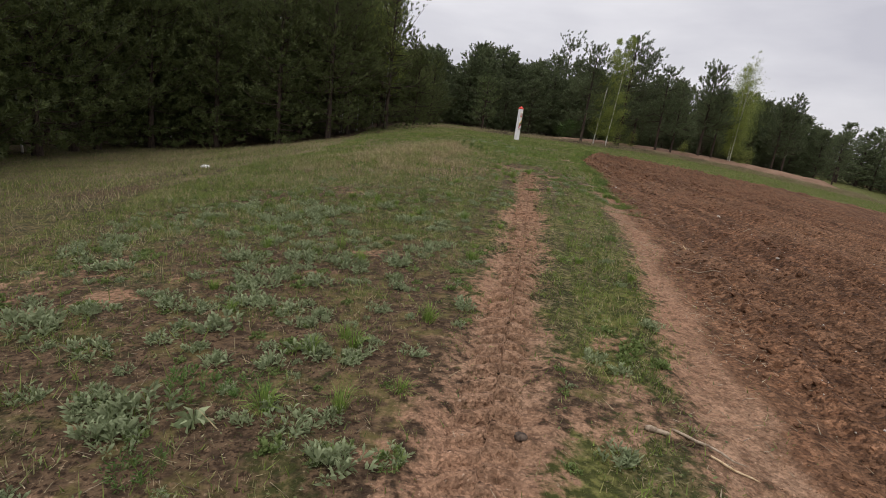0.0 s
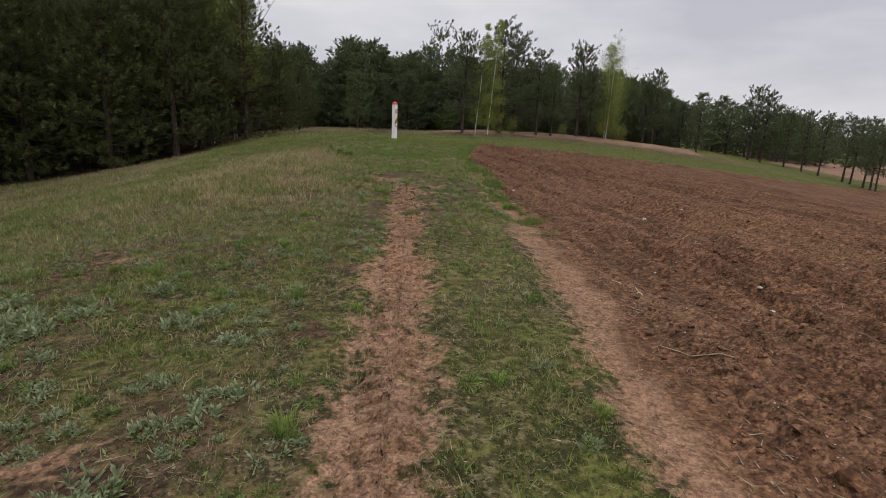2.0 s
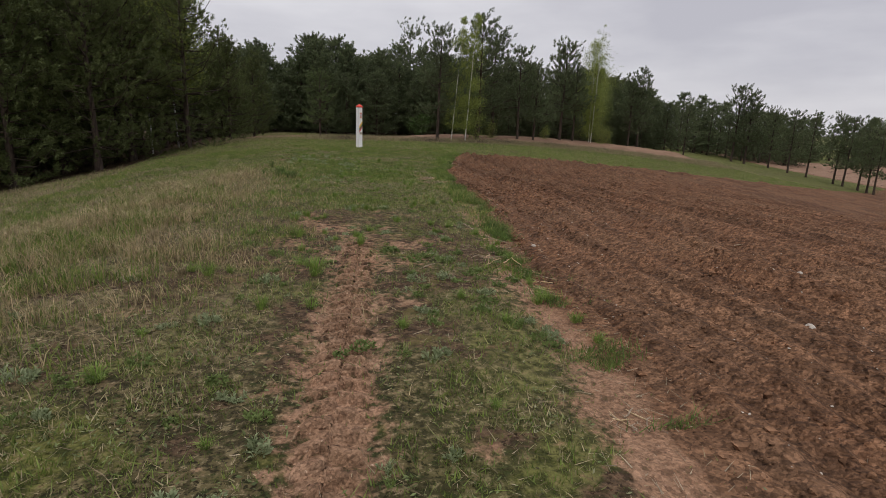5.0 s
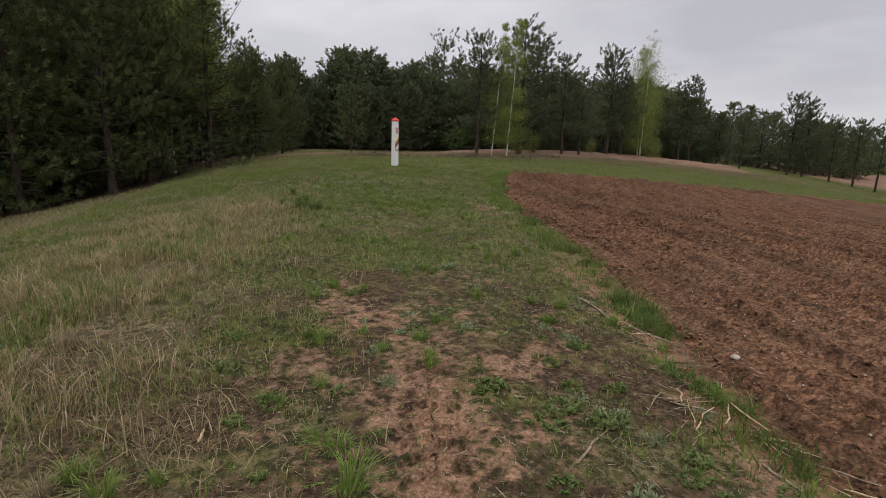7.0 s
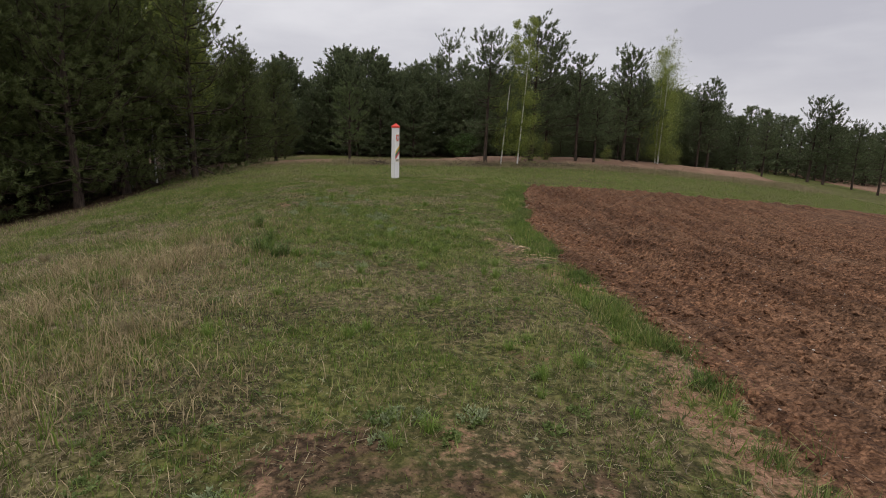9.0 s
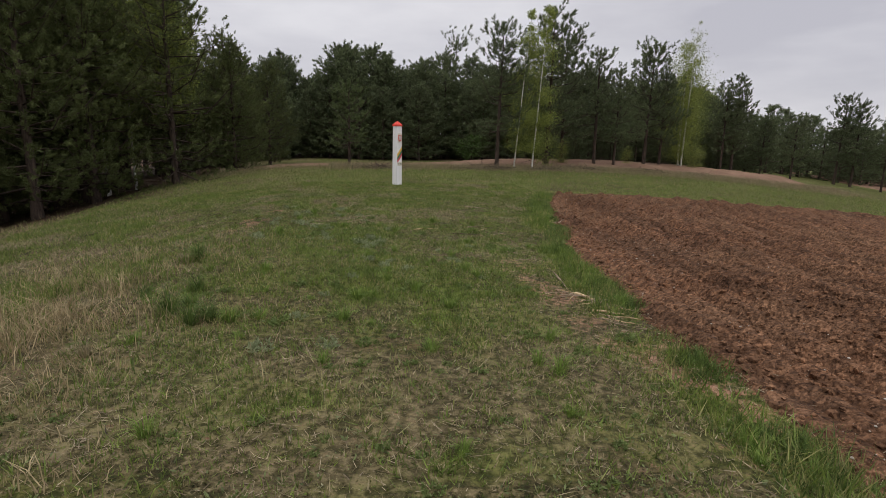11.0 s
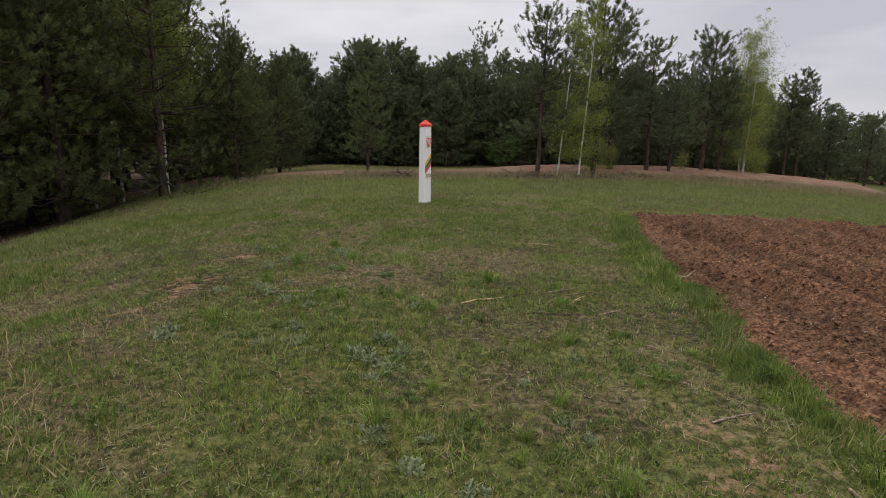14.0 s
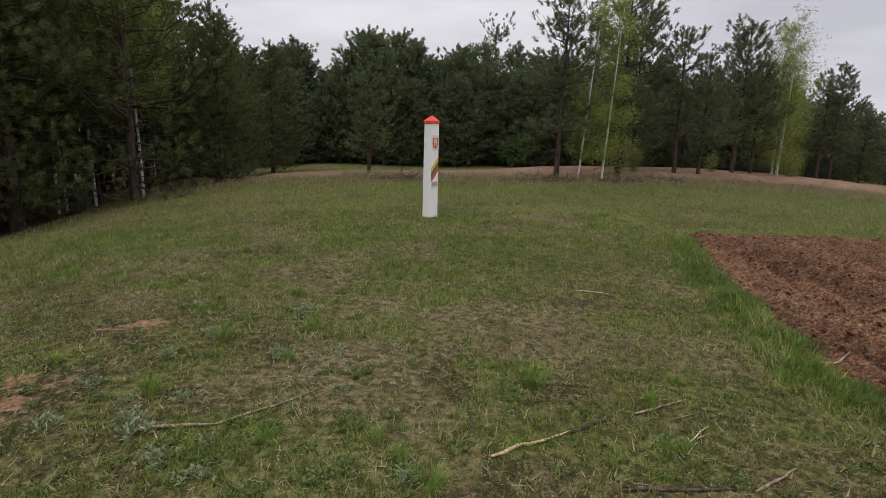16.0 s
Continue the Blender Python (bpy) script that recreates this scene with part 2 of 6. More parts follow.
# ---- materials ----
def sand_colour(nt, big, mid, small, fine):
    sand = rgb_mix(nt, spread(nt, mid, 0.3, 0.7), (0.160, 0.094, 0.056), (0.245, 0.153, 0.097))
    sand = rgb_mix(nt, spread(nt, big, 0.35, 0.7), sand, (0.235, 0.134, 0.082))
    # dark specks paint the shade of small pits; pale ones are pebbles
    sand = rgb_mix(nt, calc(nt, "MULTIPLY", spread(nt, small, 0.5, 0.38), 0.6), sand, (0.112, 0.060, 0.036))
    sand = rgb_mix(nt, spread(nt, fine, 0.66, 0.80), sand, (0.36, 0.255, 0.18))
    sand = rgb_mix(nt, spread(nt, fine, 0.36, 0.24), sand, (0.095, 0.052, 0.030))
    return toned(nt, sand, crumb_tone(nt, 26, 0.86, 1.15), crumb_tone(nt, 70, 0.76, 1.28))


def make_sand():
    m, nt = material("loose_track_sand")
    big, mid, small, fine = grain(nt, 0.7, 5), grain(nt, 5, 4), grain(nt, 14, 3, 0.6), grain(nt, 36, 2, 0.6)
    finish(nt, sand_colour(nt, big, mid, small, fine), 0.95, calc(nt, "ADD", cells(nt, 60), small), 1.0, 0.03, gloss=0.1)
    return m


def make_ground():
    m, nt = material("sandy_meadow_soil")
    bare, dry, lush, soil = attribute(nt, "bare"), attribute(nt, "dry"), attribute(nt, "lush"), attribute(nt, "soil")
    big, mid, small, fine = grain(nt, 0.7, 5), grain(nt, 5, 4), grain(nt, 14, 3, 0.6), grain(nt, 36, 2, 0.6)
    sand = sand_colour(nt, big, mid, small, fine)
    # turf tones; the darkest put the shade of the gaps into the colour
    turf = rgb_mix(nt, spread(nt, mid, 0.38, 0.62), (0.034, 0.028, 0.013), (0.092, 0.074, 0.034))
    turf = rgb_mix(nt, spread(nt, small, 0.52, 0.64), turf, (0.150, 0.120, 0.064))
    turf = rgb_mix(nt, spread(nt, small, 0.46, 0.36), turf, (0.030, 0.036, 0.012))
    turf = rgb_mix(nt, spread(nt, fine, 0.60, 0.74), turf, (0.220, 0.175, 0.100))
    turf = rgb_mix(nt, spread(nt, fine, 0.47, 0.38), turf, (0.020, 0.017, 0.008))
    duff = rgb_mix(nt, spread(nt, small, 0.36, 0.64), (0.040, 0.026, 0.016), (0.108, 0.070, 0.041))
    duff = rgb_mix(nt, spread(nt, fine, 0.63, 0.78), duff, (0.26, 0.185, 0.115))
    duff = rgb_mix(nt, spread(nt, fine, 0.46, 0.37), duff, (0.030, 0.018, 0.011))
    duff = rgb_mix(nt, calc(nt, "MULTIPLY", spread(nt, mid, 0.52, 0.66), 0.5), duff, (0.135, 0.115, 0.040))
    moss = rgb_mix(nt, spread(nt, small, 0.38, 0.62), (0.036, 0.040, 0.011), (0.118, 0.116, 0.034))
    turf = rgb_mix(nt, spread(nt, grain(nt, 1.7, 5, 0.6), 0.48, 0.60), turf, moss)
    straw = rgb_mix(nt, spread(nt, small, 0.38, 0.62), (0.066, 0.051, 0.026), (0.215, 0.170, 0.096))
    green = rgb_mix(nt, spread(nt, small, 0.36, 0.62), (0.046, 0.058, 0.013), (0.130, 0.148, 0.034))
    ground = rgb_mix(nt, calc(nt, "MULTIPLY", dry, 0.75), turf, straw)
    ground = rgb_mix(nt, calc(nt, "MULTIPLY", lush, 0.8), ground, green)
    noise_a = calc(nt, "MULTIPLY", calc(nt, "SUBTRACT", mid, 0.5), 0.7)
    noise_b = calc(nt, "MULTIPLY", calc(nt, "SUBTRACT", small, 0.5), 1.2)
    wobble = calc(nt, "ADD", noise_a, noise_b)
    ground = rgb_mix(nt, spread(nt, calc(nt, "ADD", soil, wobble), 0.25, 0.75), ground, duff)
    ground = rgb_mix(nt, spread(nt, calc(nt, "ADD", bare, calc(nt, "MULTIPLY", wobble, 1.5)), 0.22, 0.80), ground, sand)
    till = attribute(nt, "tilled")
    ground = rgb_mix(nt, spread(nt, calc(nt, "ADD", till, calc(nt, "MULTIPLY", wobble, 0.8)), 0.30, 0.70), ground, plough_colour(nt, big, mid, small, fine))
    floor = attribute(nt, "needles")
    # brown needle litter, its tones lowered for the shade under the pines
    litter = rgb_mix(nt, spread(nt, fine, 0.35, 0.65), (0.034, 0.023, 0.014), (0.090, 0.056, 0.033))
    ground = rgb_mix(nt, floor, ground, litter)
    crumb = calc(nt, "ADD", calc(nt, "MULTIPLY", cells(nt, 44), 0.4), calc(nt, "MULTIPLY", cells(nt, 18), 0.45))
    bump = calc(nt, "ADD", calc(nt, "MULTIPLY", fine, 0.4), calc(nt, "ADD", small, crumb))
    finish(nt, ground, 0.95, bump, 1.0, 0.035, gloss=0.1)
    return m


def plough_colour(nt, big, mid, small, fine):
    c = rgb_mix(nt, spread(nt, small, 0.34, 0.66), (0.080, 0.039, 0.021), (0.162, 0.084, 0.046))
    c = rgb_mix(nt, calc(nt, "MULTIPLY", spread(nt, mid, 0.42, 0.66), 0.55), c, (0.152, 0.081, 0.046))
    c = rgb_mix(nt, calc(nt, "MULTIPLY", spread(nt, big, 0.42, 0.68), 0.6), c, (0.150, 0.086, 0.050))
    c = rgb_mix(nt, spread(nt, fine, 0.67, 0.80), c, (0.255, 0.150, 0.095))
    # dark specks in the soil colour stand in for shade between the clods
    c = rgb_mix(nt, spread(nt, fine, 0.38, 0.26), c, (0.046, 0.022, 0.013))
    # darker and lighter streaks of tone, drawn out along the furrows
    co = nt.nodes.new("ShaderNodeTexCoord")
    mp = node(nt, "ShaderNodeMapping", Rotation=(0, 0, radians(11.5)), Scale=(1.6, 0.05, 1.0))
    streak = node(nt, "ShaderNodeTexNoise", Scale=1.5, Detail=4.0, Roughness=0.6)
    nt.links.new(co.outputs["Object"], mp.inputs[0])
    nt.links.new(mp.outputs[0], streak.inputs["Vector"])
    streak_tone = spread(nt, streak.outputs[0], 0.36, 0.60, 0.70, 1.10)
    return toned(nt, c, streak_tone, crumb_tone(nt, 18, 0.72, 1.30), crumb_tone(nt, 48, 0.68, 1.36))


def make_ploughed():
    m, nt = material("ploughed_red_brown_soil")
    big, mid, small, fine = grain(nt, 0.45, 4), grain(nt, 3.5, 4, 0.6), grain(nt, 11, 3, 0.6), grain(nt, 32, 2, 0.6)
    c = plough_colour(nt, big, mid, small, fine)
    crumb = calc(nt, "ADD", calc(nt, "MULTIPLY", cells(nt, 30), 0.6), cells(nt, 13))
    finish(nt, c, 0.95, calc(nt, "ADD", calc(nt, "ADD", small, calc(nt, "MULTIPLY", fine, 0.4)), crumb), 1.0, 0.05, gloss=0.1)
    return m


def make_clod():
    m, nt = material("dry_soil_clod")
    big, mid, small, fine = grain(nt, 0.45, 4), grain(nt, 3.5, 4, 0.6), grain(nt, 11, 3, 0.6), grain(nt, 32, 2, 0.6)
    finish(nt, plough_colour(nt, big, mid, small, fine), 0.95, fine, 0.5, 0.006, gloss=0.1)
    return m


def make_far_soil():
    m, nt = material("pale_red_ploughed_strip")
    mid, fine = grain(nt, 0.8, 5), grain(nt, 9, 5, 0.7)
    c = rgb_mix(nt, spread(nt, mid, 0.35, 0.65), (0.165, 0.100, 0.066), (0.225, 0.142, 0.096))
    c = rgb_mix(nt, spread(nt, fine, 0.44, 0.34), c, (0.115, 0.070, 0.048))
    finish(nt, c, 0.95, fine, 0.8, 0.05, gloss=0.1)
    return m


def make_blades(name, dark, light, third, through_light=0.25):
    """Blades of one tuft are alike, and each differs a little."""
    m, nt = material(name)
    r = island_random(nt)
    tuft_tone = spread(nt, grain(nt, 9.0, 3, 0.6), 0.36, 0.64)
    patch = spread(nt, grain(nt, 1.8, 3), 0.38, 0.62)
    lightness = calc(nt, "ADD", calc(nt, "MULTIPLY", r, 0.40), calc(nt, "MULTIPLY", tuft_tone, 0.60))
    # dark end lowered: shadow among the tufts is painted into the blade colour
    c = rgb_mix(nt, lightness, tuple(0.72 * v for v in dark), tuple(0.98 * v for v in light))
    odd = calc(nt, "ADD", calc(nt, "MULTIPLY", calc(nt, "FRACT", calc(nt, "MULTIPLY", r, 7.31)), 0.62), calc(nt, "MULTIPLY", patch, 0.38))
    c = rgb_mix(nt, spread(nt, odd, 0.66, 0.90), c, third)
    finish(nt, c, 0.65, through_light=through_light, gloss=0.25)
    return m


def make_leaves(name, dark, light, through_light=0.3, own=0.25):
    m, nt = material(name)
    c = rgb_mix(nt, island_random(nt), dark, light)
    clump = spread(nt, grain(nt, 1.6, 3), 0.36, 0.64)
    c = rgb_mix(nt, calc(nt, "MULTIPLY", clump, 0.5), c, light)
    c = rgb_mix(nt, calc(nt, "MULTIPLY", object_random(nt), own * 2), c, tuple(0.5 * (a + b) * 0.75 for a, b in zip(dark, light)))
    finish(nt, c, 0.6, through_light=through_light, gloss=0.25)
    return m


def make_bark(name, a, b, scale=9.0, stretch=(1, 1, 0.25)):
    m, nt = material(name)
    g1, g2 = grain(nt, scale, 6, 0.65, stretch=stretch), grain(nt, 2.0, 3)
    c = rgb_mix(nt, spread(nt, g1, 0.36, 0.64), a, b)
    c = rgb_mix(nt, calc(nt, "MULTIPLY", spread(nt, g2, 0.45, 0.7), 0.4), c, tuple(0.6 * v for v in b))
    finish(nt, c, 0.9, g1, 0.8, 0.02, gloss=0.15)
    return m


def make_birch_bark():
    m, nt = material("white_birch_bark")
    bands = grain(nt, 7.0, 4, 0.6, stretch=(0.5, 0.5, 3.2))
    fine = grain(nt, 30, 3)
    c = rgb_mix(nt, spread(nt, fine, 0.3, 0.7), (0.52, 0.50, 0.46), (0.72, 0.70, 0.66))
    c = rgb_mix(nt, spread(nt, bands, 0.58, 0.66), c, (0.06, 0.05, 0.045))
    finish(nt, c, 0.7, bands, 0.3, 0.01)
    return m


def make_paint(name, colour, worn, amount=0.5, rough=0.5):
    m, nt = material(name)
    g1, g2 = grain(nt, 4.0, 6, 0.65), grain(nt, 38, 5, 0.7)
    dirt = spread(nt, calc(nt, "ADD", calc(nt, "MULTIPLY", g1, 0.6), calc(nt, "MULTIPLY", g2, 0.4)), 0.52, 0.70, 0.0, amount)
    finish(nt, rgb_mix(nt, dirt, colour, worn), calc(nt, "ADD", rough, calc(nt, "MULTIPLY", g1, 0.25)), g2, 0.15, 0.004, gloss=0.4)
    return m


M_ground, M_plough, M_far, M_sand = make_ground(), make_ploughed(), make_far_soil(), make_sand()
M_clod = make_clod()
M_grass = make_blades("short_green_grass", (0.062, 0.094, 0.018), (0.205, 0.255, 0.058), (0.36, 0.30, 0.165))
M_lush = make_blades("lush_green_grass", (0.060, 0.100, 0.018), (0.205, 0.272, 0.054), (0.30, 0.28, 0.11))
M_gold = make_blades("tall_golden_straw", (0.185, 0.140, 0.068), (0.52, 0.41, 0.235), (0.13, 0.14, 0.045))
M_straw = make_blades("dry_straw_grass", (0.140, 0.112, 0.060), (0.41, 0.335, 0.200), (0.12, 0.13, 0.045))
M_tuft = make_blades("bright_grass_tuft", (0.090, 0.160, 0.024), (0.230, 0.320, 0.065), (0.26, 0.28, 0.09))
M_turf = make_blades("mossy_turf", (0.062, 0.078, 0.018), (0.195, 0.208, 0.056), (0.27, 0.215, 0.115))
M_hay = make_blades("old_brown_hay", (0.062, 0.044, 0.026), (0.262, 0.196, 0.112), (0.035, 0.026, 0.017), 0.1)
M_border = make_blades("dark_green_border_grass", (0.044, 0.080, 0.016), (0.140, 0.205, 0.046), (0.22, 0.22, 0.08))
M_herb = make_blades("low_herb_leaves", (0.055, 0.072, 0.022), (0.190, 0.225, 0.085), (0.26, 0.24, 0.14))
M_litter = make_blades("dead_straw_litter", (0.15, 0.115, 0.075), (0.42, 0.34, 0.23), (0.09, 0.065, 0.045), 0.0)
M_silver = make_leaves("silver_green_leaves", (0.138, 0.172, 0.080), (0.300, 0.340, 0.186))
M_weed = make_leaves("fresh_green_leaves", (0.085, 0.125, 0.032), (0.185, 0.235, 0.075))
M_pine = make_leaves("dark_pine_needles", (0.032, 0.046, 0.015), (0.168, 0.196, 0.066), 0.38)
# same pine needles, darkened: the shade within the wood is put into the colour
M_pine_shaded = make_leaves("shaded_pine_needles", (0.026, 0.038, 0.013), (0.135, 0.160, 0.052), 0.32)
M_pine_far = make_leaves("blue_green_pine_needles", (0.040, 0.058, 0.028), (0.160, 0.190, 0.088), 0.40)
M_pine_young = make_leaves("young_pine_needles", (0.055, 0.085, 0.030), (0.150, 0.185, 0.070), 0.4)
M_birch_leaf = make_leaves("spring_birch_leaves", (0.150, 0.195, 0.036), (0.320, 0.365, 0.095), 0.45)
M_bush = make_leaves("bush_leaves", (0.050, 0.10, 0.022), (0.12, 0.19, 0.05), 0.3)
M_bark = make_bark("grey_brown_pine_bark", (0.028, 0.021, 0.016), (0.086, 0.062, 0.047))
M_birch = make_birch_bark()
M_twig = make_bark("weathered_dead_wood", (0.16, 0.115, 0.08), (0.36, 0.285, 0.205), 22, (1, 1, 0.2))
M_dark_twig = make_bark("dark_dead_wood", (0.035, 0.026, 0.02), (0.11, 0.08, 0.06), 22, (1, 1, 0.2))
M_pale_wood = make_bark("freshly_broken_wood", (0.36, 0.25, 0.13), (0.55, 0.42, 0.26), 22, (1, 1, 0.2))
M_stone = make_bark("pale_field_stone", (0.27, 0.23, 0.19), (0.48, 0.43, 0.37), 14, (1, 1, 1))
M_white = make_paint("white_post_paint", (0.74, 0.73, 0.72), (0.42, 0.40, 0.36), 0.55)
M_red = make_paint("red_cap_paint", (0.62, 0.055, 0.035), (0.36, 0.05, 0.03), 0.5)
M_yellow = make_paint("yellow_stripe_paint", (0.66, 0.40, 0.055), (0.42, 0.30, 0.10), 0.4)
M_green = make_paint("green_stripe_paint", (0.018, 0.15, 0.075), (0.06, 0.14, 0.09), 0.4)
M_crimson = make_paint("crimson_stripe_paint", (0.50, 0.06, 0.075), (0.36, 0.10, 0.09), 0.4)
M_plate = make_paint("pale_enamel_plate", (0.62, 0.58, 0.47), (0.45, 0.40, 0.30), 0.4)
M_dark = make_paint("dark_lettering", (0.10, 0.085, 0.06), (0.18, 0.15, 0.11), 0.4)
M_grey = make_paint("silver_grey_paint", (0.50, 0.47, 0.45), (0.36, 0.33, 0.31), 0.4)


# ---- mesh helpers ----
def mesh_from(name, verts, faces, mat, smooth=False):
    """A mesh from arrays of one face size."""
    verts, faces = np.asarray(verts, np.float32), np.asarray(faces, np.int32)
    me = bpy.data.meshes.new(name)
    k = faces.shape[1]
    me.vertices.add(len(verts))
    me.vertices.foreach_set("co", verts.ravel())
    me.loops.add(faces.size)
    me.loops.foreach_set("vertex_index", faces.ravel())
    me.polygons.add(len(faces))
    me.polygons.foreach_set("loop_start", np.arange(0, faces.size, k, dtype=np.int32))
    me.polygons.foreach_set("use_smooth", np.full(len(faces), smooth))
    me.update(calc_edges=True)
    me.validate()
    me.materials.append(mat)
    return me


def grid_mesh(name, X, Y, Z, mat, keep=None):
    n, k = X.shape
    idx = np.arange(n * k).reshape(n, k)
    f = np.stack([idx[:-1, :-1], idx[:-1, 1:], idx[1:, 1:], idx[1:, :-1]], -1).reshape(-1, 4)
    if keep is not None:
        f = f[keep.ravel()]
    return mesh_from(name, np.stack([X, Y, Z], -1).reshape(-1, 3), f, mat, True)


def set_attr(me, name, values):
    a = me.attributes.new(name, "FLOAT", "POINT")
    a.data.foreach_set("value", np.asarray(values, np.float32).ravel())


def part(name, bm, mat, parent, label=""):
    """Links a bmesh as one mesh object under a thing or a part."""
    me = bpy.data.meshes.new(name)
    bm.to_mesh(me)
    bm.free()
    me.materials.append(mat)
    ob = new(name, me)
    ob.parent = parent
    return tagged(ob, label)


def mesh_part(name, me, parent, label=""):
    ob = new(name, me)
    ob.parent = parent
    return tagged(ob, label)


def box(bm, x0, x1, y0, y1, z0, z1, bevel=0.0):
    made = bmesh.ops.create_cube(bm, size=1.0, matrix=Matrix.Translation(((x0 + x1) / 2, (y0 + y1) / 2, (z0 + z1) / 2))
                                 @ Matrix.Diagonal((x1 - x0, y1 - y0, z1 - z0, 1)))
    if bevel:
        edges = list({e for v in made["verts"] for e in v.link_edges})
        bmesh.ops.bevel(bm, geom=edges, offset=bevel, segments=2, affect="EDGES", profile=0.5)
    return bm


def tubes(starts, ends, r0, r1, sides=4):
    """Tapered tubes as arrays of vertices and quads."""
    starts, ends = np.asarray(starts, float), np.asarray(ends, float)
    n = len(starts)
    d = ends - starts
    d = d / (np.linalg.norm(d, axis=1, keepdims=True) + 1e-9)
    ref = np.where(np.abs(d[:, 2:3]) > 0.9, [[1.0, 0, 0]], [[0, 0, 1.0]])
    a = np.cross(d, ref)
    a /= np.linalg.norm(a, axis=1, keepdims=True) + 1e-9
    b = np.cross(d, a)
    ang = np.arange(sides) * 2 * math.pi / sides
    ring = a[:, None, :] * np.cos(ang)[None, :, None] + b[:, None, :] * np.sin(ang)[None, :, None]
    v0 = starts[:, None, :] + ring * np.asarray(r0)[:, None, None]
    v1 = ends[:, None, :] + ring * np.asarray(r1)[:, None, None]
    v = np.concatenate([v0, v1], 1).reshape(-1, 3)
    k = np.arange(sides)
    quad = np.stack([k, (k + 1) % sides, sides + (k + 1) % sides, sides + k], -1)
    f = (quad[None] + (np.arange(n) * 2 * sides)[:, None, None]).reshape(-1, 4)
    return v, f


def chain(points, radii, sides=7):
    """One tapered tube through points."""
    points = np.asarray(points, float)
    ang = np.arange(sides) * 2 * math.pi / sides
    v, f = [], []
    d = np.gradient(points, axis=0)
    for p, t, r in zip(points, d, radii):
        t = t / np.linalg.norm(t)
        a = np.cross(t, [0.0, 1.0, 0.0] if abs(t[1]) < 0.8 else [1.0, 0, 0])
        a /= np.linalg.norm(a)
        b = np.cross(t, a)
        v.append(p + r * (a[None] * np.cos(ang)[:, None] + b[None] * np.sin(ang)[:, None]))
    for i in range(len(points) - 1):
        for k in range(sides):
            f.append((i * sides + k, i * sides + (k + 1) % sides, (i + 1) * sides + (k + 1) % sides, (i + 1) * sides + k))
    return np.concatenate(v), np.array(f)


def join(*pairs):
    v, f, n = [], [], 0
    for a, b in pairs:
        v.append(a)
        f.append(b + n)
        n += len(a)
    return np.concatenate(v), np.concatenate(f)


def needles(rng, pos, aim, size, count, width):
    """Bottle-brush shoots: narrow blades set forward round each shoot's axis."""
    n, count = len(pos), int(1.6 * count)
    p, a, s = np.repeat(pos, count, 0), np.repeat(aim, count, 0), np.repeat(size, count)
    u = rng.random(n * count)
    ring = np.cross(a, rng.normal(0, 1, (n * count, 3)))
    ring /= np.linalg.norm(ring, axis=1, keepdims=True) + 1e-9
    d = a * rng.uniform(0.35, 1.0, (n * count, 1)) + ring * rng.uniform(0.5, 1.0, (n * count, 1))
    d /= np.linalg.norm(d, axis=1, keepdims=True) + 1e-9
    side = np.cross(d, rng.normal(0, 1, (n * count, 3)))
    side /= np.linalg.norm(side, axis=1, keepdims=True) + 1e-9
    w = 0.85 * width * rng.uniform(0.7, 1.3, (n * count, 1))
    base = p + a * (s * (1.25 * u - 0.35))[:, None]
    tip = base + d * (s * 0.80 * (1.15 - 0.5 * u))[:, None]
    v = np.stack([base - side * w, base + side * w, tip], 1).reshape(-1, 3)
    return v, np.arange(len(v)).reshape(-1, 3)


